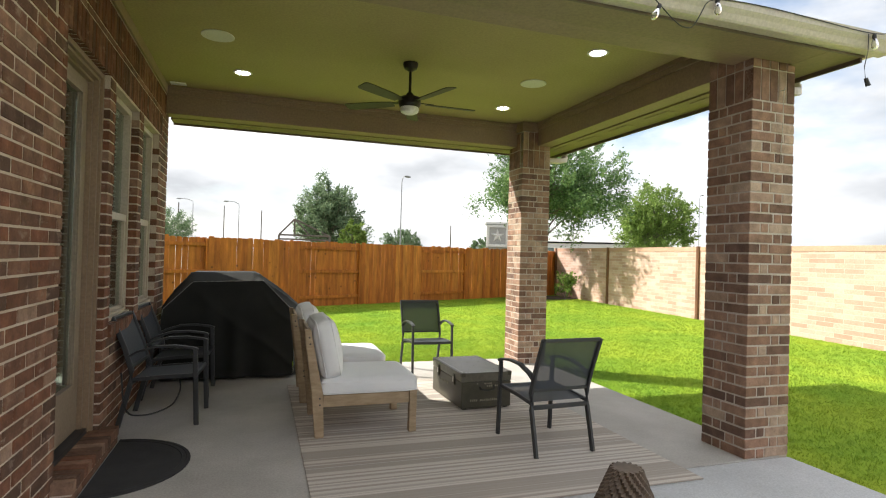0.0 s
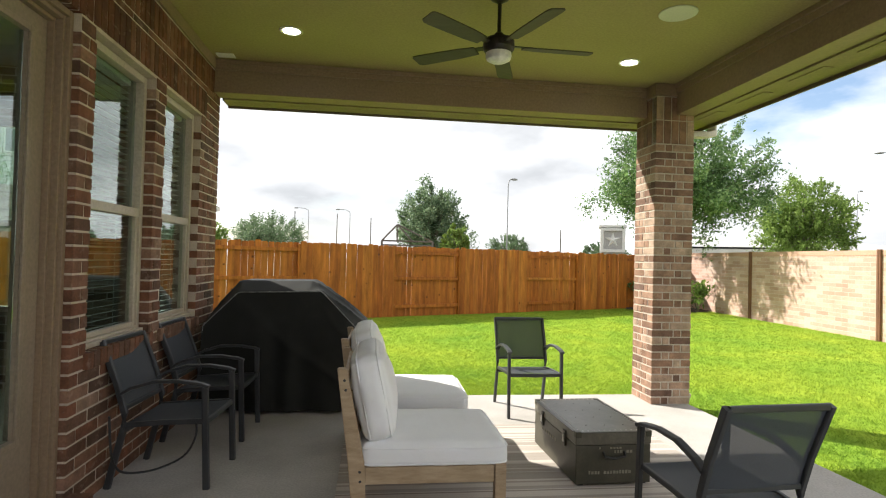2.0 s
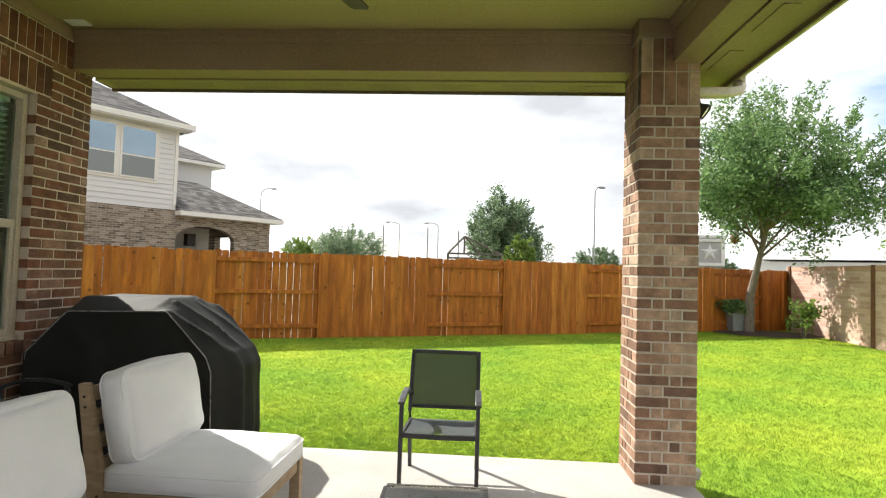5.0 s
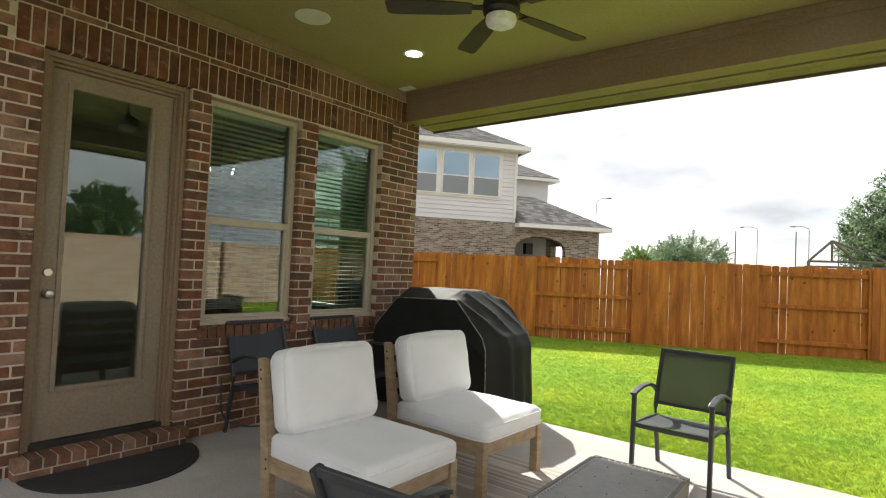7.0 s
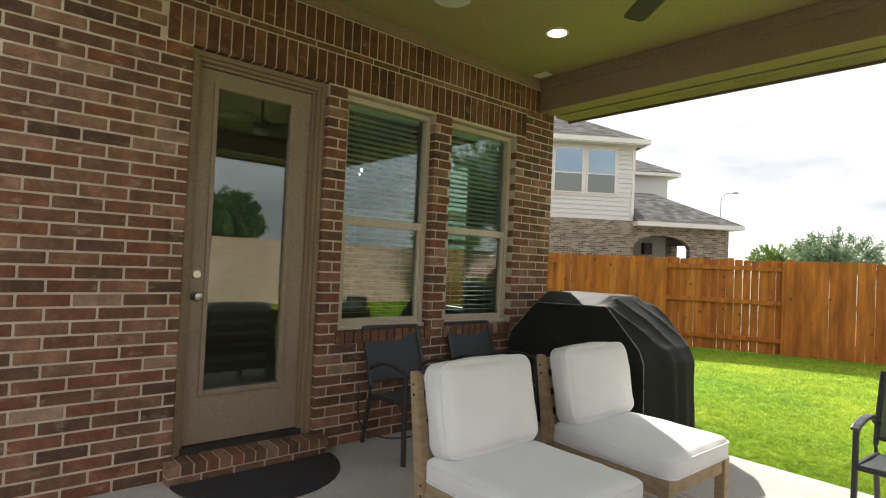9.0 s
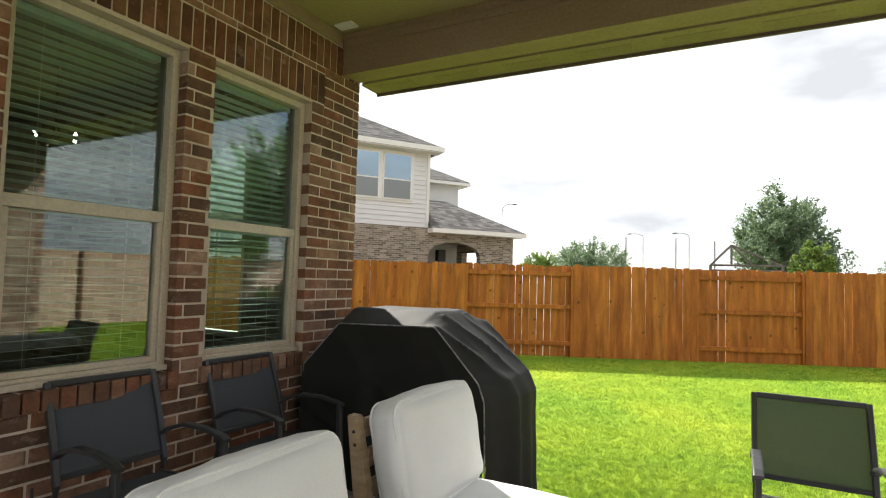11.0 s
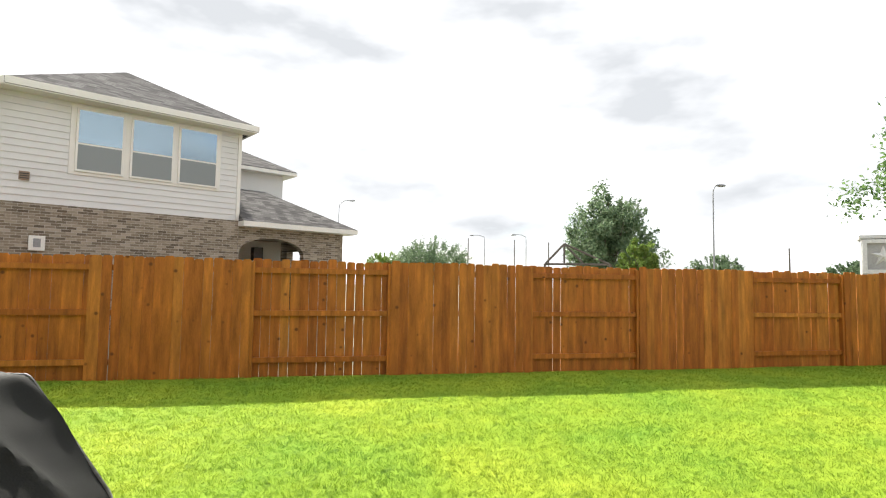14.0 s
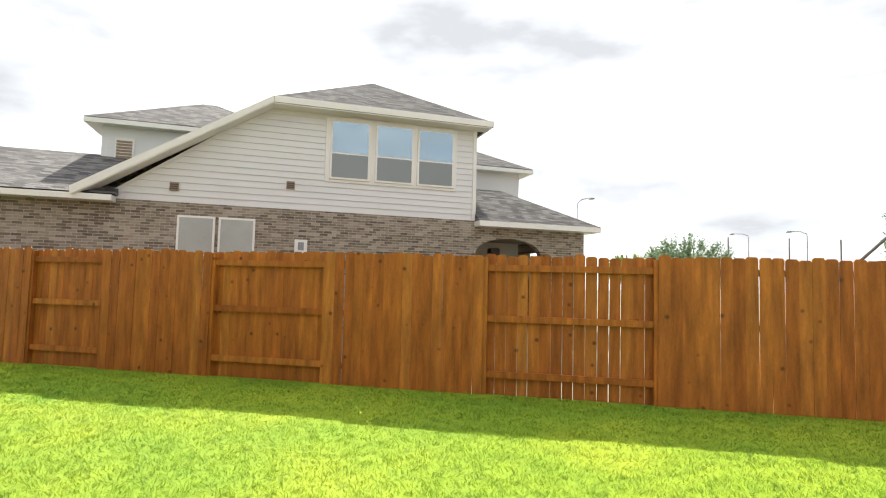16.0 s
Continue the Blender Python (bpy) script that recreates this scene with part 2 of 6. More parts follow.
M_RUST = mottled("rust_steel_post", (0.12, 0.052, 0.026), (0.19, 0.085, 0.04), 3, 50, 0.7, 0.2, 0.002)
M_BARK = mottled("bark", (0.12, 0.10, 0.08), (0.24, 0.205, 0.165), 6, 40, 0.95, 0.8, 0.01, stretch=(3, 3, 1))
M_POLE = mottled("galvanised_pole", (0.24, 0.245, 0.25), (0.32, 0.325, 0.33), 1, 20, 0.5, 0, metal=0.4)
M_WOODPOLE = mottled("utility_pole_wood", (0.10, 0.085, 0.07), (0.16, 0.14, 0.12), 1, 20, 0.9, 0)
M_STONE = mottled("cast_stone", (0.34, 0.34, 0.33), (0.42, 0.42, 0.41), 1.2, 30, 0.9, 0.3, 0.004)
# Paler copy of the cast stone: light on the raised relief is painted in.
M_STONE_LIT = mottled("lit_cast_stone", (0.60, 0.60, 0.58), (0.70, 0.70, 0.68), 1.2, 30, 0.9, 0.3, 0.004)
M_PLANTER = mottled("grey_planter", (0.20, 0.21, 0.20), (0.30, 0.31, 0.30), 3, 40, 0.85, 0.3, 0.003)
M_SOIL = mottled("mulch", (0.035, 0.024, 0.017), (0.075, 0.052, 0.036), 8, 60, 0.95, 0.9, 0.02)
M_WICKER = mottled("dark_wicker", (0.075, 0.052, 0.036), (0.16, 0.115, 0.08), 10, 60, 0.6, 0.3, 0.002)
FENCEW = [(0.0, (0.33, 0.098, 0.014)), (0.3, (0.365, 0.114, 0.016)), (0.6, (0.395, 0.128, 0.018)), (0.85, (0.425, 0.147, 0.022)), (1.0, (0.46, 0.172, 0.029))]
M_FENCE = picked("stained_cedar", FENCEW, "object", 2.2, 30, 0.62, 0.4, 0.002, (5, 5, 0.7), knots=True)


def shingle_mat():
    m = Nodes("roof_shingles")
    sep = m.add("ShaderNodeSeparateXYZ")
    m.link(m.co, sep.inputs[0])
    com = m.add("ShaderNodeCombineXYZ")
    su = m.add("ShaderNodeMath")
    m.link(sep.outputs["X"], su.inputs[0])
    m.link(sep.outputs["Y"], su.inputs[1])
    m.link(su.outputs[0], com.inputs["X"])
    m.link(sep.outputs["Z"], com.inputs["Y"])
    br = m.add("ShaderNodeTexBrick", Color1=(0, 0, 0, 1), Color2=(1, 1, 1, 1), Mortar=(0.2, 0.2, 0.2, 1), Scale=1.0, Mortar_Size=0.006, Brick_Width=0.30, Row_Height=0.07)
    m.link(com.outputs[0], br.inputs["Vector"])
    base = m.ramp(br.outputs["Color"], [(0, (0.055, 0.052, 0.050)), (0.5, (0.125, 0.118, 0.113)), (1, (0.205, 0.195, 0.186))])
    base = m.mix(0.7, base, m.ramp(m.noise(18, 4), [(0.3, (0.7, 0.7, 0.7)), (0.7, (1.3, 1.3, 1.3))]), "MULTIPLY")
    m.bump(br.outputs["Color"], 0.4, 0.01)
    return m.done(base, 0.95, 0, 0.2)


M_SHINGLE = shingle_mat()


def grass_mat(name, island):
    m = Nodes(name)
    broad = m.noise(0.55, 5, 0.6)
    patch = m.noise(4.5, 4, 0.65)
    base = m.ramp(broad, [(0.3, (0.19, 0.325, 0.035)), (0.5, (0.26, 0.37, 0.036)), (0.72, (0.355, 0.425, 0.042))])
    base = m.mix(0.42, base, m.ramp(patch, [(0.3, (0.70, 0.78, 0.7)), (0.7, (1.22, 1.16, 1.1))]), "MULTIPLY")
    if island:
        rnd = m.add("ShaderNodeNewGeometry").outputs["Random Per Island"]
        base = m.mix(0.8, base, m.ramp(rnd, [(0.0, (0.86, 0.89, 0.86)), (0.6, (1.0, 1.0, 1.0)), (0.93, (1.10, 1.08, 1.0)), (1.0, (1.25, 1.15, 1.1))]), "MULTIPLY")
        m.done(m.mix(0.55, base, (0.095, 0.215, 0.045)), 0.65, 0, 0.16)
        tr = m.add("ShaderNodeBsdfTranslucent")
        m.link(base, tr.inputs["Color"])
        mx = m.add("ShaderNodeMixShader", Fac=0.58)
        m.link(m.bsdf.outputs[0], mx.inputs[1])
        m.link(tr.outputs[0], mx.inputs[2])
        m.link(mx.outputs[0], m.nt.nodes["Material Output"].inputs["Surface"])
        return m.mat
    else:
        fine = m.noise(55, 4, 0.7)
        base = m.mix(0.7, base, m.ramp(fine, [(0.3, (0.85, 0.87, 0.85)), (0.7, (1.15, 1.15, 1.15))]), "MULTIPLY")
        m.bump(fine, 0.4, 0.02)
    return m.done(base, 0.85, 0, 0.06)


M_GROUND = grass_mat("lawn_ground", False)
M_VERGE = mottled("dry_verge", (0.19, 0.195, 0.14), (0.27, 0.27, 0.21), 0.3, 9, 0.95, 0.3, 0.02, spec=0.1)
M_GRASS = grass_mat("grass_blade", True)


def leaf_mat(name, stops):
    m = Nodes(name)
    rnd = m.add("ShaderNodeNewGeometry").outputs["Random Per Island"]
    base = m.ramp(rnd, stops)
    base = m.mix(0.5, base, m.ramp(m.noise(0.9, 3), [(0.3, (0.6, 0.65, 0.6)), (0.7, (1.3, 1.25, 1.2))]), "MULTIPLY")
    tr = m.add("ShaderNodeBsdfTranslucent")
    m.link(base, tr.inputs["Color"])
    mx = m.add("ShaderNodeMixShader", Fac=0.5)
    m.done(base, 0.55, 0, 0.3)
    out = m.nt.nodes["Material Output"]
    m.link(m.bsdf.outputs[0], mx.inputs[1])
    m.link(tr.outputs[0], mx.inputs[2])
    m.link(mx.outputs[0], out.inputs["Surface"])
    return m.mat


M_LEAF = leaf_mat("oak_leaf", [(0, (0.085, 0.165, 0.062)), (0.5, (0.16, 0.27, 0.10)), (1, (0.27, 0.39, 0.165))])
M_LEAF_G = leaf_mat("grey_leaf", [(0, (0.10, 0.16, 0.09)), (0.5, (0.17, 0.25, 0.135)), (1, (0.26, 0.34, 0.20))])
M_LEAF_Y = leaf_mat("young_leaf", [(0, (0.12, 0.20, 0.045)), (0.5, (0.20, 0.30, 0.07)), (1, (0.28, 0.39, 0.10))])


def sling_mat():
    """Woven mesh cloth, fine enough to see through a little."""
    m = Nodes("sling_mesh")
    base = m.ramp(m.noise(350, 2), [(0.3, (0.040, 0.046, 0.055)), (0.7, (0.072, 0.081, 0.095))])
    m.done(base, 0.65, 0, 0.3)
    tp = m.add("ShaderNodeBsdfTransparent")
    mx = m.add("ShaderNodeMixShader", Fac=0.07)
    m.link(m.bsdf.outputs[0], mx.inputs[1])
    m.link(tp.outputs[0], mx.inputs[2])
    m.link(mx.outputs[0], m.nt.nodes["Material Output"].inputs["Surface"])
    return m.mat


M_SLING = sling_mat()


def rug_mat():
    m = Nodes("striped_rug_weave")
    sep = m.add("ShaderNodeSeparateXYZ")
    m.link(m.co, sep.inputs[0])
    com = m.add("ShaderNodeCombineXYZ")
    m.link(sep.outputs["Y"], com.inputs["X"])
    stripes = m.noise(4.2, 3.5, 0.62, vec=com.outputs[0])
    base = m.ramp(stripes, [(0.0, (0.29, 0.25, 0.215)), (0.40, (0.32, 0.28, 0.24)), (0.415, (0.63, 0.58, 0.52)), (0.455, (0.59, 0.54, 0.48)), (0.47, (0.43, 0.385, 0.34)), (0.52, (0.40, 0.355, 0.31)), (0.53, (0.65, 0.60, 0.54)), (0.565, (0.61, 0.56, 0.50)), (0.58, (0.46, 0.415, 0.37)), (0.66, (0.51, 0.46, 0.41))])
    weave = m.noise(260, 2, 0.5, (1, 3, 1))
    base = m.mix(0.4, base, m.ramp(weave, [(0.3, (0.7, 0.7, 0.7)), (0.7, (1.2, 1.2, 1.2))]), "MULTIPLY")
    m.bump(weave, 0.6, 0.003)
    return m.done(base, 0.95, 0, 0.1)


M_RUG = rug_mat()

# ---------- mesh helpers ----------


def finish(bm, name, smooth=False):
    me = bpy.data.meshes.new(name)
    bm.normal_update()
    if smooth:
        sharp = [e for e in bm.edges if len(e.link_faces) == 2 and e.calc_face_angle(0) > radians(32)]
        bmesh.ops.split_edges(bm, edges=sharp)
    bm.to_mesh(me)
    bm.free()
    if smooth:
        for p in me.polygons:
            p.use_smooth = True
    return me


def part(name, bm, material, parent=None, label="", smooth=False):
    me = finish(bm, name, smooth)
    me.materials.append(material)
    ob = new(name, me)
    if parent:
        ob.parent = parent
    if label:
        ob["label"] = label
    return ob


def thing(name, label, category, m=None, group="", kind=""):
    ob = new(name)
    ob.empty_display_size = 0.1
    if m:
        ob.matrix_basis = m
    return tagged(ob, label, category, group, kind)


def box(bm, x0, y0, z0, x1, y1, z1, bevel=0.0, m=None):
    """A box, with chamfered edges where bevel is given."""
    r = bmesh.ops.create_cube(bm, size=1.0)
    vs = r["verts"]
    mm = Matrix.Translation(((x0 + x1) / 2, (y0 + y1) / 2, (z0 + z1) / 2)) @ Matrix.Diagonal((abs(x1 - x0), abs(y1 - y0), abs(z1 - z0), 1))
    bmesh.ops.transform(bm, matrix=mm, verts=vs)
    if bevel:
        es = list({e for v in vs for e in v.link_edges})
        out = bmesh.ops.bevel(bm, geom=es, offset=bevel, segments=2, affect="EDGES", profile=0.6)
        vs = list({v for f in out["faces"] for v in f.verts} | {v for v in vs if v.is_valid})
    if m:
        bmesh.ops.transform(bm, matrix=m, verts=vs)
    return vs


def one_box(*a, **k):
    bm = bmesh.new()
    box(bm, *a, **k)
    return bm


def rod(bm, a, b, r0, r1=None, seg=12, caps=True):
    """A round bar from a to b."""
    a, b = Vector(a), Vector(b)
    d = b - a
    q = Vector((0, 0, 1)).rotation_difference(d)
    m = Matrix.Translation((a + b) / 2) @ q.to_matrix().to_4x4()
    return bmesh.ops.create_cone(bm, cap_ends=caps, segments=seg, radius1=r0, radius2=r0 if r1 is None else r1, depth=d.length, matrix=m)["verts"]


def sweep(bm, pts, w, h=None, seg=8, square=False):
    """A bar swept along points; w and h are half sizes."""
    h = h or w
    pts = [Vector(p) for p in pts]
    rings = []
    for i, p in enumerate(pts):
        d = (pts[min(i + 1, len(pts) - 1)] - pts[max(i - 1, 0)]).normalized()
        side = d.cross(Vector((0, 0, 1)))
        if side.length < 1e-3:
            side = d.cross(Vector((0, 1, 0)))
        side.normalize()
        up = side.cross(d).normalized()
        if square:
            offs = [(-w, -h * 0.7), (-w * 0.7, -h), (w * 0.7, -h), (w, -h * 0.7), (w, h * 0.7), (w * 0.7, h), (-w * 0.7, h), (-w, h * 0.7)]
        else:
            offs = [(w * math.cos(2 * math.pi * k / seg), h * math.sin(2 * math.pi * k / seg)) for k in range(seg)]
        rings.append([bm.verts.new(p + side * a + up * b) for a, b in offs])
    n = len(rings[0])
    for r, s in zip(rings, rings[1:]):
        for k in range(n):
            bm.faces.new((r[k], r[(k + 1) % n], s[(k + 1) % n], s[k]))
    bm.faces.new(rings[0][::-1])
    bm.faces.new(rings[-1])


def lathe(bm, profile, seg=32, m=None):
    """A turned shape from (radius, height) pairs."""
    rings = []
    for r, z in profile:
        rings.append([bm.verts.new((r * math.cos(2 * math.pi * k / seg), r * math.sin(2 * math.pi * k / seg), z)) for k in range(seg)])
    for a, b in zip(rings, rings[1:]):
        for k in range(seg):
            bm.faces.new((a[k], a[(k + 1) % seg], b[(k + 1) % seg], b[k]))
    bm.faces.new(rings[0][::-1])
    bm.faces.new(rings[-1])
    if m:
        bmesh.ops.transform(bm, matrix=m, verts=[v for ring in rings for v in ring])


def extrude_poly(bm, pts, direction):
    """A prism: a flat outline pushed along a direction."""
    d = Vector(direction)
    a = [bm.verts.new(p) for p in pts]
    b = [bm.verts.new(Vector(p) + d) for p in pts]
    n = len(a)
    bm.faces.new(a)
    bm.faces.new(b[::-1])
    for k in range(n):
        bm.faces.new((a[k], b[k], b[(k + 1) % n], a[(k + 1) % n]))
    bmesh.ops.recalc_face_normals(bm, faces=bm.faces[:])


def struct(name, bm, material, label, category, smooth=False):
    return tagged(part(name, bm, material, None, "", smooth), label, category, kind="structure")


# ---------- plan (metres; the patio floor is z = 0) ----------
WALL, CORNER = -0.92, 7.03
CEIL, BEAM = 3.28, 2.965
GRASS = -0.11

# ---------- ground and slabs ----------
bm = bmesh.new()
bm.faces.new([bm.verts.new((x, y, GRASS - 0.03)) for x, y in ((-400, -400), (400, -400), (400, 400), (-400, 400))])
struct("ground", bm, M_VERGE, "dry verge and bare ground past the fence", "ground")
bm = bmesh.new()
bm.faces.new([bm.verts.new((x, y, GRASS)) for x, y in ((-20, -8), (10.75 - 0.065 * 8, -8), (12.09, 20.6), (-20, 15.06 - 20 * 0.458))])
struct("lawn", bm, M_GROUND, "short mown green lawn inside the fence", "lawn")

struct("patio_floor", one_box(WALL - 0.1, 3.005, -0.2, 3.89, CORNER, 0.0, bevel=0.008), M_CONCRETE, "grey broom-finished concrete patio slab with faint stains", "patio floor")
struct("walkway_floor", one_box(WALL - 0.1, -6.0, -0.2, 3.96, 2.995, -0.004, bevel=0.008), M_CONCRETE_SKYLIT, "concrete slab outside the covered patio, sky light painted in", "patio floor")

# ---------- house wall ----------
DOOR = (3.475, 4.415, 0.0, 2.67)
WINS = [(4.58, 5.435, 0.855, 2.645), (5.63, 6.465, 0.855, 2.645)]


def holed_wall(bm, x0, x1, y0, y1, z0, z1, holes):
    """A wall along y with rectangular holes, built of solid blocks."""
    cuts = sorted({y0, y1, *[h[0] for h in holes], *[h[1] for h in holes]})
    for a, b in zip(cuts, cuts[1:]):
        mid = (a + b) / 2
        spans = [(z0, z1)]
        for h in holes:
            if h[0] < mid < h[1]:
                new_spans = []
                for s in spans:
                    if h[2] > s[0]:
                        new_spans.append((s[0], h[2]))
                    if h[3] < s[1]:
                        new_spans.append((h[3], s[1]))
                spans = new_spans
        for s in spans:
            if s[1] - s[0] > 1e-4:
                box(bm, x0, a, s[0], x1, b, s[1])


g = 0.007
holes = [(DOOR[0] - g, DOOR[1] + g, -0.2, DOOR[3] + g)] + [(a - g, b + g, c - g, d + g) for a, b, c, d in WINS]
bm = bmesh.new()
holed_wall(bm, WALL - 0.10, WALL - 0.005, -6.0, CORNER - 0.005, -0.14, CEIL + 0.2, holes)
HOUSE_WALL = struct("wall_house", bm, M_MORTAR, "red-brown brick house wall with pale mortar joints", "wall")
bm = bmesh.new()
holed_wall(bm, WALL - 0.25, WALL - 0.105, -6.0, CORNER - 0.02, -0.14, CEIL + 0.2, [(DOOR[0] - 0.02, DOOR[1] + 0.02, -0.2, DOOR[3])] + [(a, b, c, d) for a, b, c, d in WINS])
struct("wall_house_core", bm, M_ROOM, "plain inner layer of the house wall", "wall")
bm = bmesh.new()
EW = (-2.95, -2.05, 0.82, 2.61)
for x0, x1, z0, z1 in ((WALL - 9, EW[0], -0.14, CEIL + 0.2), (EW[1], WALL - 0.106, -0.14, CEIL + 0.2), (EW[0], EW[1], -0.14, EW[2]), (EW[0], EW[1], EW[3], CEIL + 0.2)):
    box(bm, x0, CORNER - 0.10, z0, x1, CORNER - 0.012, z1)
struct("wall_house_end", bm, M_HBRICK, "brick end wall of the house round the corner", "wall")

w3 = tagged(new("window_3"), "end-wall window of the room, seen through the glass", "window", kind="structure")
bm = bmesh.new()
for x0, x1, z0, z1 in ((EW[0], EW[0] + 0.05, EW[2], EW[3]), (EW[1] - 0.05, EW[1], EW[2], EW[3]), (EW[0] + 0.05, EW[1] - 0.05, EW[2], EW[2] + 0.05), (EW[0] + 0.05, EW[1] - 0.05, EW[3] - 0.05, EW[3]), (EW[0] + 0.05, EW[1] - 0.05, 1.62, 1.68)):
    box(bm, x0, CORNER - 0.09, z0, x1, CORNER - 0.03, z1, 0.004)
part("window_frame", bm, M_FRAME, w3)
p = part("pane", one_box(EW[0] + 0.05, CORNER - 0.062, EW[2] + 0.05, EW[1] - 0.05, CORNER - 0.056, EW[3] - 0.05), M_GLASS, w3)
p.visible_shadow = False

# the room behind the windows
bm = bmesh.new()
box(bm, -5.5, 0.2, -0.02, WALL - 0.26, CORNER - 0.11, 0.10)
struct("floor_room", bm, M_ROOM, "dim indoor floor behind the windows", "floor")
bm = bmesh.new()
box(bm, -5.6, 0.1, 0.1, -5.5, CORNER - 0.11, CEIL)
box(bm, -5.5, 0.1, 0.1, WALL - 0.26, 0.2, CEIL)
struct("wall_room", bm, M_ROOM, "plain dim indoor walls", "wall")
struct("ceiling_room", one_box(-5.6, 0.1, CEIL - 0.15, WALL - 0.26, CORNER - 0.11, CEIL), M_ROOM, "plain dim indoor ceiling", "ceiling")

# ---------- ceiling, beams, eaves ----------
BX, BY0, BY1 = 3.70, 3.20, 6.80
struct("ceiling", one_box(WALL + 0.002, 3.02, CEIL, 3.76, 6.86, CEIL + 0.03), M_CEIL, "tan painted patio ceiling with recessed lamps", "ceiling")


def beam(name, x0, y0, x1, y1, axis):
    bm = bmesh.new()
    box(bm, x0, y0, BEAM, x1, y1, CEIL - 0.002, 0.006)
    ob = struct(name, bm, M_TRIM, "brown painted boxed patio beam", "beam")
    bm = bmesh.new()
    if axis == "x":
        s = y0 if "far" in name else y1
        d = -1 if "far" in name else 1
        box(bm, x0, s, CEIL - 0.10, x1, s + d * 0.018, CEIL - 0.004, 0.004)
        box(bm, x0, s, CEIL - 0.045, x1, s + d * 0.036, CEIL - 0.004, 0.004)
    else:
        box(bm, x0 - 0.018, y0, CEIL - 0.10, x0, y1, CEIL - 0.004, 0.004)
        box(bm, x0 - 0.036, y0, CEIL - 0.045, x0, y1, CEIL - 0.004, 0.004)
    part("crown_trim", bm, M_TRIM, ob)
    return ob


beam("beam_far", WALL + 0.003, BY1, BX + 0.2, CORNER - 0.03, "x")
beam("beam_side", BX, BY0 + 0.002, BX + 0.2, BY1 - 0.002, "y")
beam("beam_near", WALL + 0.003, 2.98, BX + 0.2, BY0, "x")
bm = bmesh.new()
box(bm, WALL + 0.002, BY0 + 0.04, CEIL - 0.098, WALL + 0.022, BY1 - 0.04, CEIL - 0.003, 0.004)
struct("frieze_board", bm, M_TRIM, "tan frieze board where the wall meets the ceiling", "trim")

# soffit with vents, fascia, gutters
SO = 7.24
SX, NY = 4.22, 2.70


def soffits():
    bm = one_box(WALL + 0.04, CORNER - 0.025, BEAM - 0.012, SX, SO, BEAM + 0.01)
    s = struct("soffit", bm, M_SOFFIT, "tan eave soffit with narrow vents, darker than the ceiling", "soffit")
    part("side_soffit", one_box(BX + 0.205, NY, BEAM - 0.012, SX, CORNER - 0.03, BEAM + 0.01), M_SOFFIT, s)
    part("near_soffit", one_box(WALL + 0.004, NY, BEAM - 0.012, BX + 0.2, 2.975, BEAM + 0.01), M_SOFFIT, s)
    for i in range(9):
        bm = bmesh.new()
        x = -0.80 + i * 0.55
        box(bm, x, CORNER + 0.05, BEAM - 0.0140, x + 0.36, CORNER + 0.14, BEAM - 0.0125, 0.002)
        for k in range(3):
            box(bm, x + 0.01, CORNER + 0.065 + k * 0.024, BEAM - 0.0155, x + 0.35, CORNER + 0.076 + k * 0.024, BEAM - 0.0142)
        part("soffit_vent", bm, M_SOFFIT, s)
    for i in range(6):
        bm = bmesh.new()
        y = 3.1 + i * 0.65
        box(bm, 3.98, y, BEAM - 0.018, 4.07, y + 0.36, BEAM - 0.0125, 0.002)
        part("soffit_vent", bm, M_SOFFIT, s)
    # The boards' dark colour draws the shaded line under the gutter.
    bm = bmesh.new()
    box(bm, WALL + 0.02, SO, BEAM - 0.035, SX + 0.02, SO + 0.02, BEAM + 0.14, 0.003)
    box(bm, WALL + 0.02, CORNER + 0.0, BEAM - 0.014, WALL + 0.038, SO - 0.001, BEAM + 0.14, 0.003)
    box(bm, SX, NY, BEAM - 0.045, SX + 0.02, SO - 0.001, BEAM + 0.14, 0.003)
    box(bm, WALL + 0.004, NY - 0.02, BEAM - 0.014, SX + 0.02, NY - 0.001, BEAM + 0.14, 0.003)
    struct("fascia", bm, M_SHADE_BROWN, "brown fascia board along the eaves, gutter shade painted in", "fascia")


soffits()


def gutter_profile(o):
    return [(0.0, 0.0), (0.075, 0.0), (0.085, 0.012), (0.098, 0.045), (0.118, 0.075), (0.122, 0.118), (0.110, 0.120), (0.108, 0.112), (0.004, 0.112)]


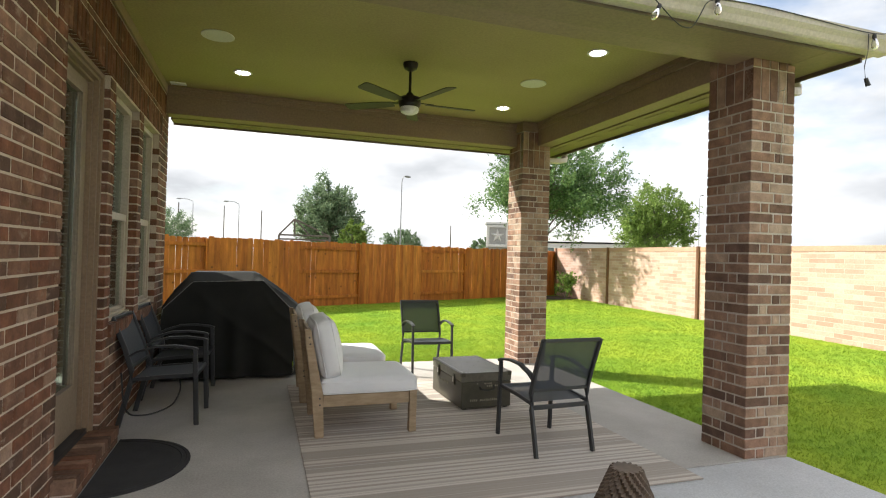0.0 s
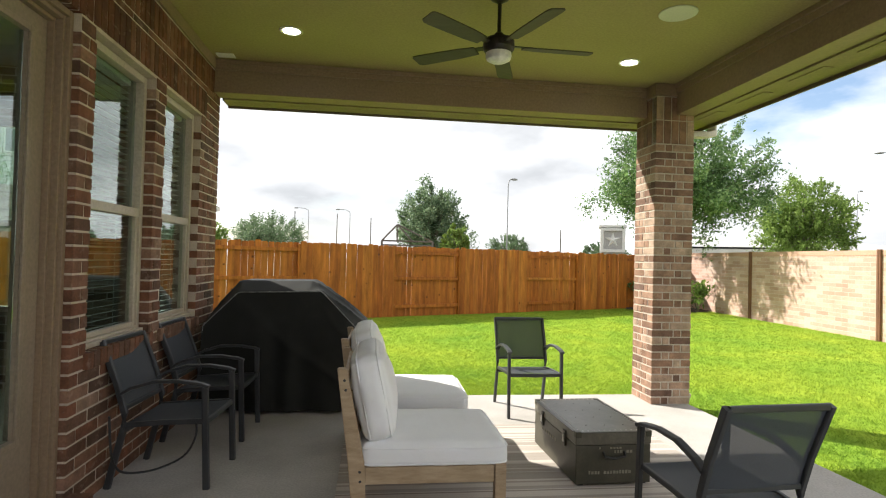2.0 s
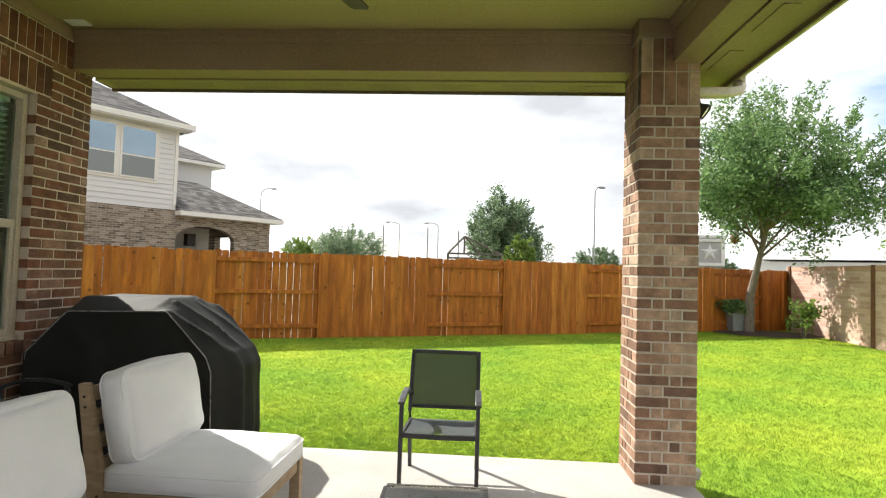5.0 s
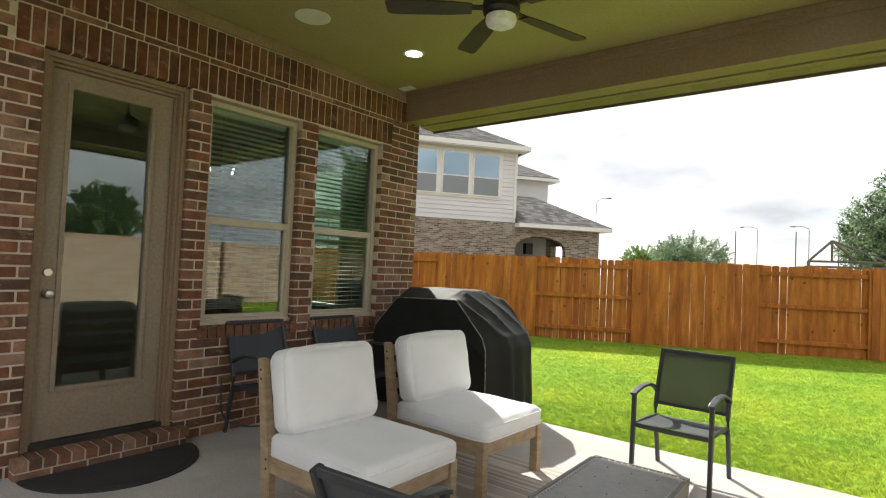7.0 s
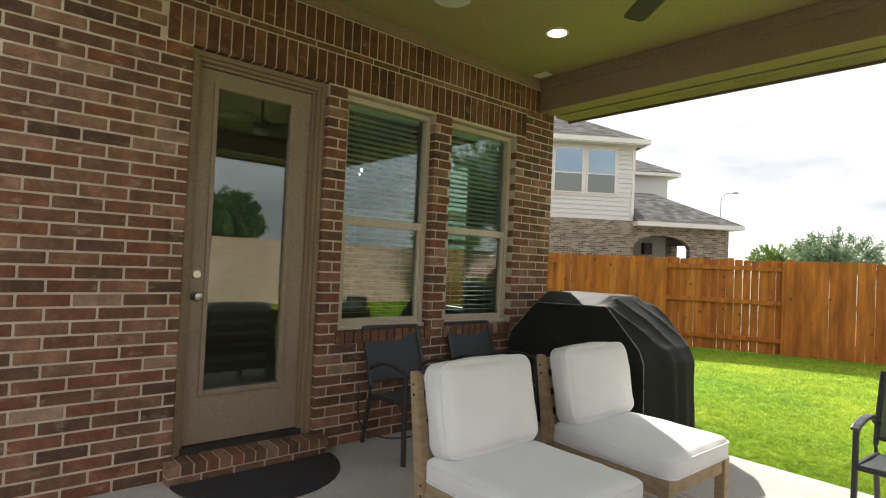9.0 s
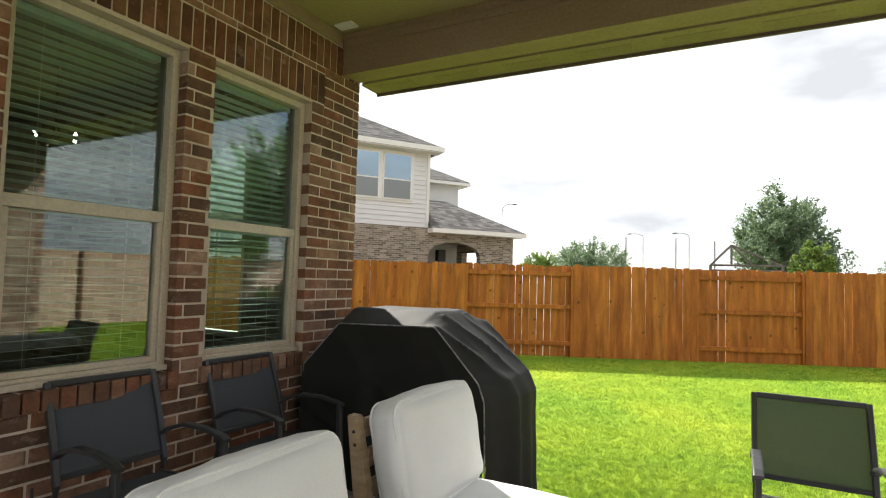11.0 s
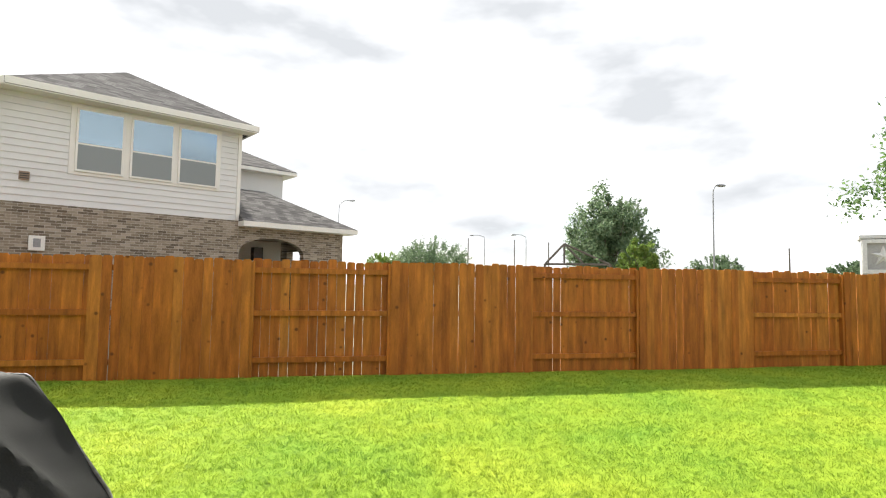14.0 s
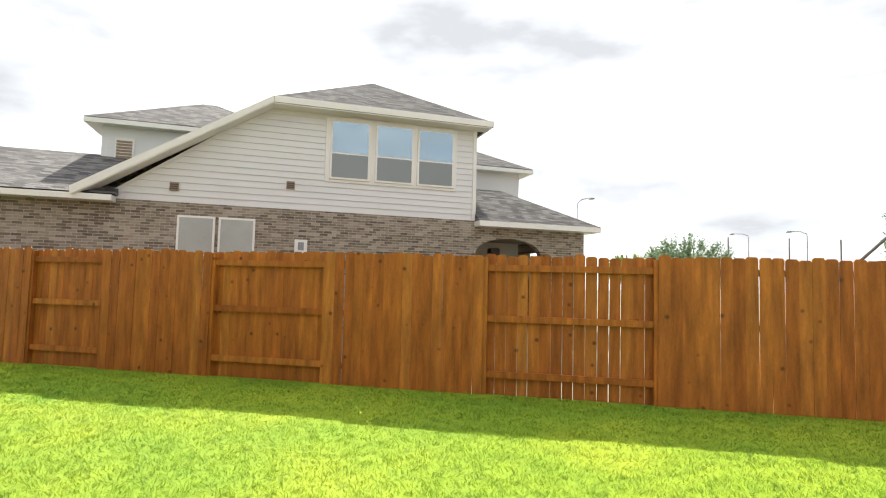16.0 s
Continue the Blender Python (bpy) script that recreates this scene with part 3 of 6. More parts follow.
def gutters():
    gt = thing("roof_gutter", "tan painted aluminium gutter along the patio eave", "gutter")
    bm = bmesh.new()
    z = BEAM + 0.0
    extrude_poly(bm, [(WALL + 0.02, NY - 0.021 - a, z + b) for a, b in gutter_profile(0)], (SX + 0.15 - WALL - 0.02, 0, 0))
    part("gutter_run", bm, M_GUTTER, gt)
    bm = bmesh.new()
    extrude_poly(bm, [(SX + 0.021 + a, NY - 0.02, z + b) for a, b in gutter_profile(0)], (0, SO - NY + 0.1, 0))
    part("gutter_run", bm, M_GUTTER, gt)
    for cx, cy, side in ((3.80, 6.74, 1), (3.775, 3.1, 1)):
        bm = bmesh.new()
        pts = [(SX + 0.08, cy + 0.18, z + 0.02), (SX + 0.08, cy + 0.18, z - 0.05), (SX + 0.06, cy + 0.16, z - 0.10), (SX - 0.05, cy + 0.10, z - 0.135), (cx + 0.10, cy + 0.03, z - 0.16), (cx + 0.05, cy, z - 0.20), (cx + 0.045, cy, z - 0.27), (cx + 0.045, cy, 0.35), (cx + 0.045, cy, 0.13), (cx + 0.07, cy, 0.07), (cx + 0.16, cy - 0.01, 0.05)]
        sweep(bm, pts, 0.046, 0.036, square=True)
        ds = tagged(part("downspout", bm, M_GUTTER), "tan aluminium downspout behind the brick column", "downspout")


gutters()

# roof over the patio
bm = bmesh.new()
z0, z1 = BEAM + 0.145, 4.9
vs = [bm.verts.new(p) for p in ((WALL + 0.02, NY - 0.04, z0), (SX + 0.04, NY - 0.04, z0), (SX + 0.04, SO + 0.04, z0), (WALL + 0.02, SO + 0.04, z0), (WALL - 0.3, 4.9, z1), (1.9, 4.9, z1 - 0.4))]
for f in ((0, 1, 5, 4), (1, 2, 5), (2, 3, 4, 5)):
    bm.faces.new([vs[i] for i in f])
struct("roof_patio", bm, M_SHINGLE, "grey shingle roof over the patio", "roof")
bm = bmesh.new()
vs = [bm.verts.new(p) for p in ((WALL - 0.3, -6, 3.45), (WALL - 0.3, 7.1, 3.45), (-9, 7.1, 3.45), (-9, -6, 3.45), (-5, -1, 5.6), (-5, 3, 5.6))]
for f in ((0, 1, 5, 4), (1, 2, 5), (2, 3, 4, 5), (3, 0, 4), (3, 2, 1, 0)):
    bm.faces.new([vs[i] for i in f])
struct("roof_house", bm, M_SHINGLE, "grey shingle roof of the house", "roof")

# ---------- fence ----------
FS = 0.458
FU = Vector((1, FS, 0)).normalized()
FN = Vector((FU.y, -FU.x, 0))


def fence_point(x):
    return Vector((x, 15.06 + FS * x, GRASS))


FENCE_ANGLE = math.degrees(math.atan(FS))
BOUNDS = [-19.5, -17.2, -14.9, -12.0, -9.7, -8.45, -6.75, -5.1, -3.06, -1.08, 1.13, 3.02, 5.17, 7.12, 9.2, 11.0, 12.02]


def picket_mesh(h, i):
    bm = bmesh.new()
    w, t, c = 0.069, 0.008, 0.022
    prof = [(-w, 0), (w, 0), (w, h - c), (w - c, h), (-w + c, h), (-w, h - c)]
    extrude_poly(bm, [(a, -t, b if b else -0.04) for a, b in prof], (0, 2 * t, 0))
    me = finish(bm, "picket")
    me.materials.append(M_FENCE)
    return me


def fence():
    rng = random.Random(4)
    fe = thing("wooden_fence", "orange-stained cedar privacy fence with dog-eared pickets", "fence", kind="structure")
    meshes = [picket_mesh(1.83 + 0.008 * i, i) for i in range(3)]
    rail_cache = {}
    for k, (xa, xb) in enumerate(zip(BOUNDS, BOUNDS[1:])):
        a, b = fence_point(xa), fence_point(xb)
        length = (b - a).length
        flat = k % 2 == 1
        off = 0.055 if flat else -0.045
        n = max(1, round(length / 0.1435))
        step = length / n
        for i in range(n):
            ob = new("picket", meshes[rng.randrange(3)])
            p = a + FU * (step * (i + 0.5)) + FN * (off + rng.uniform(-0.003, 0.003))
            ob.matrix_basis = Matrix.Translation(p + Vector((0, 0, rng.uniform(-0.02, 0.015)))) @ pose(0, 0, 0, 0, rng.uniform(-0.25, 0.25), FENCE_ANGLE) @ Matrix.Diagonal(((step - rng.choice((0.0, 0.0, 0.001, 0.003, 0.006, 0.011) if flat else (0.0, 0.001, 0.004, 0.008, 0.013))) / 0.138, 1, 1, 1))
            ob.parent = fe
        for z in (0.22, 0.95, 1.62):
            bm = bmesh.new()
            box(bm, 0.012, -0.019, z, length - 0.012, 0.019, z + 0.085, 0.003)
            ob = part("rail", bm, M_FENCE, fe)
            ob.matrix_basis = Matrix.Translation(a + FN * (0.0 if not flat else 0.02)) @ pose(0, 0, 0, 0, 0, FENCE_ANGLE)
        bm = bmesh.new()
        box(bm, -0.045, -0.045, 0, 0.045, 0.045, 1.80, 0.004)
        ob = part("post", bm, M_FENCE, fe)
        ob.matrix_basis = Matrix.Translation(a + FN * 0.0) @ pose(0, 0, 0, 0, 0, FENCE_ANGLE)


fence()

# ---------- boundary brick wall ----------


def bwall_point(y):
    return Vector((10.75 + 0.065 * y, y, GRASS))


def boundary_wall():
    ang = math.degrees(math.atan2(1, 0.065))
    a = bwall_point(-8.0)
    length = (bwall_point(20.62) - a).length
    m = Matrix.Translation(a) @ pose(0, 0, 0, 0, 0, ang)
    bm = one_box(0, -0.06, -0.1, length, 0.06, 1.84)
    w = struct("wall_boundary", bm, M_YBRICK, "pale tan brick-pattern boundary wall in the sun", "wall")
    w.matrix_basis = m
    bm = one_box(0, -0.068, 1.845, length, 0.068, 1.965, bevel=0.008)
    part("coping", bm, M_COPING, w)
    for y in (11.9, 16.4, 20.4):
        s = (bwall_point(y) - a).length
        bm = bmesh.new()
        box(bm, s - 0.05, -0.02 + 0.06, -0.1, s + 0.05, 0.05 + 0.06, 1.98, 0.006)
        box(bm, s - 0.012, 0.10, -0.1, s + 0.012, 0.118, 1.97)
        part("steel_post", bm, M_RUST, w, "rust-brown steel wall post")


boundary_wall()

# ---------- neighbour's house ----------
HM = Matrix.Translation((-8.45, 21.58, GRASS)) @ pose(0, 0, 0, 0, 0, math.degrees(math.atan2(-0.807, -0.591))) @ Matrix.Diagonal((0.935, 0.935, 0.935, 1))
# local x runs along the wall towards the viewer's left, local y outwards is +y


def hip(bm, x0, x1, y0, y1, z, rise, over=0.45, thick=0.16):
    """A hip roof over a rectangle, with its eave board."""
    x0, x1, y0, y1 = x0 - over, x1 + over, y0 - over, y1 + over
    half = min(x1 - x0, y1 - y0) / 2
    top = z + thick + rise
    if x1 - x0 >= y1 - y0:
        r = [(x0 + half, (y0 + y1) / 2, top), (x1 - half, (y0 + y1) / 2, top)]
    else:
        r = [((x0 + x1) / 2, y0 + half, top), ((x0 + x1) / 2, y1 - half, top)]
    v = [bm.verts.new(p) for p in ((x0, y0, z + thick), (x1, y0, z + thick), (x1, y1, z + thick), (x0, y1, z + thick), *r)]
    if x1 - x0 >= y1 - y0:
        fs = ((0, 1, 5, 4), (1, 2, 5), (2, 3, 4, 5), (3, 0, 4))
    else:
        fs = ((0, 1, 4), (1, 2, 5, 4), (2, 3, 5), (3, 0, 4, 5))
    for f in fs:
        bm.faces.new([v[i] for i in f])
    bm.faces.new([v[i] for i in (3, 2, 1, 0)])


def eave_board(x0, x1, y0, y1, z, over=0.45, thick=0.16):
    bm = bmesh.new()
    box(bm, x0 - over, y0 - over, z, x1 + over, y1 + over, z + thick - 0.004)
    return bm


def neighbour_window(house, x0, x1, z0, z1, y, pane=None):
    w = part("window", one_box(x0, y - 0.02, z0, x1, y + 0.035, z1, bevel=0.008), M_HTRIM, house)
    mid = (z0 + z1) / 2 - 0.12
    part("pane", one_box(x0 + 0.06, y + 0.03, mid + 0.03, x1 - 0.06, y + 0.042, z1 - 0.06), pane or M_SKY_GLASS, w)
    part("screen", one_box(x0 + 0.06, y + 0.03, z0 + 0.06, x1 - 0.06, y + 0.039, mid - 0.02), pane or M_SCREEN, w)


def neighbour_house():
    h = thing("neighbour_house", "two-storey house, white siding over grey-brown brick, grey roofs", "house", HM)
    band, top = 3.64, 6.70
    # brick ground floor and the siding above it
    part("brick_wall", one_box(0, -9, 0, 16.0, -0.03, band), M_HBRICK, h, "grey-brown brick ground floor")
    bm = bmesh.new()
    extrude_poly(bm, [(0, -0.05, band), (10.95, -0.05, band), (6.45, -0.05, top + 0.1), (0, -0.05, top + 0.1)], (0, -8.5, 0))
    part("upper_wall", bm, M_SIDING, h, "white painted siding")
    n = int((top - band) / 0.19)
    for i in range(n):
        z = band + i * 0.19
        x1 = 10.95 - (z + 0.1 - band) / (top + 0.1 - band) * 4.5
        bm = bmesh.new()
        x2 = 10.95 - (z + 0.29 - band) / (top + 0.1 - band) * 4.5
        v = [bm.verts.new(p) for p in ((0.0, -0.02, z), (x1, -0.02, z), (x2, -0.048, z + 0.19), (0.0, -0.048, z + 0.19), (0.0, -0.055, z), (x1, -0.055, z))]
        for f in ((0, 1, 2, 3), (4, 5, 1, 0)):
            bm.faces.new([v[k] for k in f])
        part("siding_board", bm, M_SIDING, h)
    part("corner_board", one_box(-0.02, -0.12, band, 0.10, 0.0, top + 0.05), M_HTRIM, h)
    part("window_trim", one_box(0.68, -0.04, 4.56, 4.92, 0.0, 6.58, bevel=0.006), M_HTRIM, h, "white trim boards round three windows")
    for x0 in (0.82, 2.18, 3.58):
        neighbour_window(h, x0 - 0.03, x0 + 1.20, 4.65, 6.50, 0.015)
    for x0 in (6.85, 7.94):
        neighbour_window(h, x0, x0 + 1.0, 1.3, 3.28, -0.01, M_PALEPANE)
    # main hip roof, cut by a rake towards the lower roof
    bm = bmesh.new()
    pts = [(-0.34, 0.5, top), (6.5, 0.5, top), (11.4, 0.5, 3.66), (11.4, -8.8, 3.66), (6.5, -8.8, top), (-0.34, -8.8, top), (3.2, -2.0, top + 1.67), (3.2, -6.4, top + 1.67)]
    v = [bm.verts.new(p) for p in pts]
    for f in ((0, 1, 6), (0, 6, 7, 5), (5, 7, 4), (1, 4, 7, 6), (1, 2, 3, 4)):
        bm.faces.new([v[k] for k in f])
    geo = bmesh.ops.extrude_face_region(bm, geom=bm.faces[:])
    bmesh.ops.translate(bm, vec=(0, 0, 0.16), verts=[q for q in geo["geom"] if isinstance(q, bmesh.types.BMVert)])
    bmesh.ops.recalc_face_normals(bm, faces=bm.faces[:])
    part("main_roof", bm, M_SHINGLE, h, "grey shingle hip roof")
    part("fascia", one_box(-0.36, 0.5, top - 0.02, 6.47, 0.53, top + 0.17), M_HTRIM, h, "white painted eave boards")
    bm = bmesh.new()
    extrude_poly(bm, [(6.48, 0.5, top - 0.02), (6.48, 0.5, top + 0.17), (11.45, 0.5, 3.84), (11.45, 0.5, 3.6)], (0, 0.03, 0))
    part("rake_board", bm, M_HTRIM, h)
    part("fascia", one_box(-0.395, -8.8, top - 0.02, -0.365, 0.53, top + 0.17), M_HTRIM, h)
    part("eave_soffit", one_box(-0.34, -0.05, top - 0.06, 6.5, 0.498, top - 0.03), M_HTRIM, h)
    bm = bmesh.new()
    extrude_poly(bm, [(6.5, -0.05, top - 0.06), (11.4, -0.05, 3.6), (11.4, 0.498, 3.6), (6.5, 0.498, top - 0.06)], (0, 0, 0.03))
    part("rake_soffit", bm, M_HTRIM, h)
    # lower roof towards the street and the second upper block
    bm = bmesh.new()
    v = [bm.verts.new(p) for p in ((10.45, 0.45, 3.71), (20.45, 0.45, 3.71), (20.45, -4.2, 5.62), (10.45, -4.2, 5.62), (20.45, -9.0, 3.71), (10.45, -9.0, 3.71))]
    for f in ((0, 1, 2, 3), (3, 2, 4, 5), (1, 4, 2), (0, 3, 5), (5, 4, 1, 0)):
        bm.faces.new([v[k] for k in f])
    part("low_roof", bm, M_SHINGLE, h)
    part("eave_board", eave_board(10.95, 20, -9, 0, 3.52), M_HTRIM, h)
    part("brick_wing", one_box(16.0, -9, 0, 20, -0.04, 3.5), M_HBRICK, h)
    part("rear_block", one_box(6.0, -9.5, 3.6, 12.0, -4.0, 6.62), M_SIDING, h)
    bm = bmesh.new()
    hip(bm, 6.0, 12.0, -9.5, -4.0, 6.59, 1.75)
    part("rear_roof", bm, M_SHINGLE, h)
    part("eave_board", eave_board(6.0, 12.0, -9.5, -4.0, 6.57), M_HTRIM, h)
    gv = part("gable_vent", one_box(11.0, -4.02, 5.25, 11.6, -3.94, 6.2, bevel=0.01), M_HTRIM, h, "louvred vent in the siding")
    for k in range(8):
        part("louvre", one_box(11.06, -3.94, 5.3 + k * 0.105, 11.54, -3.92, 5.375 + k * 0.105), M_TRIM, gv)
    # back block
    part("back_block", one_box(-3.55, -13, 0, 2.0, -4.28, 6.28), M_SIDING, h)
    bm = bmesh.new()
    hip(bm, -3.55, 4.0, -13, -4.28, 6.26, 2.3)
    part("back_roof", bm, M_SHINGLE, h)
    part("eave_board", eave_board(-3.55, 4.0, -13, -4.28, 6.24), M_HTRIM, h)
    # porch with an arched opening
    bm = bmesh.new()
    arch = [(-2.45, 0), (-2.45, 2.55)]
    for k in range(1, 12):
        a = math.pi * k / 12
        arch.append((-1.25 - 1.2 * math.cos(a), 2.55 + 0.55 * math.sin(a)))
    arch += [(-0.05, 2.55), (-0.05, 0)]
    outline = [(-4.1, 0), (-4.1, 3.45), (0.0, 3.45), (0.0, 0)] + arch[::-1]
    extrude_poly(bm, [(a, 0.0, b) for a, b in outline], (0, -0.3, 0))
    box(bm, -4.1, -5.0, 0, -3.8, -0.31, 1.9)
    box(bm, -4.1, -5.0, 1.9, -3.8, -4.2, 3.45)
    box(bm, -4.1, -1.0, 1.9, -3.8, -0.31, 3.45)
    box(bm, -4.1, -4.2, 2.9, -3.8, -1.0, 3.45)
    part("porch_wall", bm, M_HBRICK, h, "brick porch wall with an arched opening")
    # Added wall keeps light out; its dark colour stands for the porch's shade.
    box_back = one_box(-3.0, -5.2, 0, -0.01, -5.0, 3.4)
    part("porch_back_wall", box_back, M_SHADE_BROWN, h, "added porch back wall, dark for the shade inside")
    part("porch_ceiling", one_box(-3.79, -5.0, 3.3, -0.01, -0.31, 3.4), M_TRIM, h)
    bm = bmesh.new()
    v = [bm.verts.new(p) for p in ((0, 0.45, 3.62), (-4.5, 0.45, 3.62), (-4.5, -5.2, 3.62), (0, -5.2, 3.62), (0, -2.3, 5.12), (-1.9, -2.3, 5.12))]
    for f in ((0, 1, 5, 4), (1, 2, 5), (2, 3, 4, 5), (3, 0, 4), (3, 2, 1, 0)):
        bm.faces.new([v[k] for k in f])
    part("porch_roof", bm, M_SHINGLE, h)
    part("eave_board", one_box(-4.5, -5.2, 3.44, -0.005, 0.45, 3.616), M_HTRIM, h)
    # wall fittings
    lamp = part("porch_lamp", one_box(-1.45, -1.6, 2.35, -1.1, -1.25, 2.85, bevel=0.03), M_BRONZE, h, "dark hanging porch lantern")
    for x, z in ((5.9, 4.36), (9.06, 4.08)):
        v = part("wall_vent", one_box(x - 0.12, -0.03, z - 0.12, x + 0.12, 0.02, z + 0.12, bevel=0.01), M_TRIM, h, "small square brown vent")
        for k in range(3):
            part("louvre", one_box(x - 0.10, 0.02, z - 0.08 + k * 0.06, x + 0.10, 0.03, z - 0.05 + k * 0.06), M_DARK, v)
    b = part("meter_box", one_box(5.35, -0.03, 2.33, 5.72, 0.06, 2.74, bevel=0.015), M_HTRIM, h, "white utility box on the brick")
    part("panel", one_box(5.45, 0.06, 2.42, 5.62, 0.07, 2.66), M_POLE, b)


neighbour_house()

# ---------- furniture builders ----------


def sling_chair(m, label, group="charcoal sling chairs"):
    """Faces local +y; feet at z = 0."""
    c = thing("patio_chair", label, "chair", m, group)
    for s in (-1, 1):
        x = s * 0.245
        bm = bmesh.new()
        sweep(bm, [(x, 0.275, 0), (x, 0.262, 0.30), (x, 0.25, 0.615)], 0.013, 0.019, square=True)
        part("front_leg", bm, M_METAL, c)
        bm = bmesh.new()
        sweep(bm, [(x, -0.305, 0), (x, -0.27, 0.15), (x, -0.225, 0.33), (x, -0.215, 0.45), (x, -0.265, 0.62), (x, -0.365, 0.872)], 0.013, 0.019, square=True)
        part("back_leg", bm, M_METAL, c)
        bm = bmesh.new()
        sweep(bm, [(x, 0.272, 0.612), (x, 0.23, 0.628), (x, 0.10, 0.645), (x, -0.05, 0.640), (x, -0.18, 0.60), (x, -0.24, 0.565)], 0.021, 0.010, square=True)
        part("armrest", bm, M_METAL, c)
        bm = bmesh.new()
        sweep(bm, [(x * 0.96, 0.25, 0.405), (x * 0.96, 0.0, 0.395), (x * 0.96, -0.22, 0.375)], 0.011, 0.015, square=True)
        part("seat_rail", bm, M_METAL, c)
    for name, y, z, w, h in (("front_bar", 0.255, 0.40, 0.012, 0.016), ("rear_bar", -0.222, 0.345, 0.012, 0.016), ("lower_back_bar", -0.225, 0.475, 0.010, 0.012), ("top_rail", -0.364, 0.866, 0.011, 0.014)):
        bm = bmesh.new()
        sweep(bm, [(-0.235, y, z), (0, y, z - (0.004 if "front" in name else 0)), (0.235, y, z)], w, h, square=True)
        part(name, bm, M_METAL, c)
    bm = bmesh.new()
    n, k = 8, 6
    for face in ("seat", "back"):
        rows = []
        for i in range(n + 1):
            t = i / n
            row = []
            for j in range(k + 1):
                u = j / k * 2 - 1
                if face == "seat":
                    y, z = 0.25 - 0.46 * t, 0.415 - 0.03 * t - 0.018 * (1 - u * u) * math.sin(math.pi * t)
                else:
                    y, z = -0.226 - 0.137 * t ** 1.2, 0.482 + 0.376 * t
                    y -= 0.012 * (1 - u * u)
                row.append(bm.verts.new((u * 0.232, y, z)))
            rows.append(row)
        for a, b in zip(rows, rows[1:]):
            for j in range(k):
                bm.faces.new((a[j], a[j + 1], b[j + 1], b[j]))
        part(face + "_sling", bm, M_SLING, c, "dark woven mesh sling", smooth=True)
        bm = bmesh.new()
    bm.free()
    return c


def rounded(bm, sx, sy, sz, r, m, puff=0.0, cuts=9, seed=0, wrinkle=0.007):
    """A soft block with round edges and puffed faces."""
    vs = bmesh.ops.create_cube(bm, size=2.0)["verts"]
    es = list({e for v in vs for e in v.link_edges})
    bmesh.ops.subdivide_edges(bm, edges=es, cuts=cuts, use_grid_fill=True)
    half = Vector((sx / 2, sy / 2, sz / 2))
    for v in bm.verts:
        u = v.co.copy()
        # finer near the edges
        u = Vector([math.copysign(1 - (1 - abs(a)) ** 1.35, a) for a in u])
        p = Vector([a * b for a, b in zip(u, half)])
        q = Vector([max(-b + r, min(b - r, a)) for a, b in zip(p, half)])
        d = p - q
        if d.length > 1e-6:
            p = q + d.normalized() * r
        ax, ay, az = (1 - u.x ** 2), (1 - u.y ** 2), (1 - u.z ** 2)
        p.z += math.copysign(puff * ax * ay, u.z) * (abs(u.z) > 0.9)
        p.x += math.copysign(puff * 0.45 * az * ay, u.x) * (abs(u.x) > 0.9)
        p.y += math.copysign(puff * 0.45 * az * ax, u.y) * (abs(u.y) > 0.9)
        w = noise.noise(p * 7 + Vector((seed, 0, 0))) + 0.6 * noise.noise(p * 17 + Vector((seed, 3, 0)))
        # pulled creases near the corners and hems
        edge = max(abs(u.x), abs(u.y)) ** 4
        c = 1 - abs(math.sin((p.x if abs(u.y) > abs(u.x) else p.y) * 46 + 3 * noise.noise(p * 6 + Vector((0, seed, 0)))))
        w += 0.9 * edge * (1 - edge * 0.6) * c ** 3
        p += u.normalized() * wrinkle * w
        v.co = m @ p


def piping_loop(sx, sy, r, z, m, rad=0.0045):
    bm = bmesh.new()
    pts = []
    for cx, cy, a0 in ((1, 1, 0), (-1, 1, 90), (-1, -1, 180), (1, -1, 270)):
        for k in range(6):
            a = radians(a0 + 90 * k / 5)
            pts.append(m @ Vector((cx * (sx / 2 - r) + r * math.cos(a), cy * (sy / 2 - r) + r * math.sin(a), z)))
    pts.append(pts[0])
    sweep(bm, pts, rad, seg=6)
    return bm


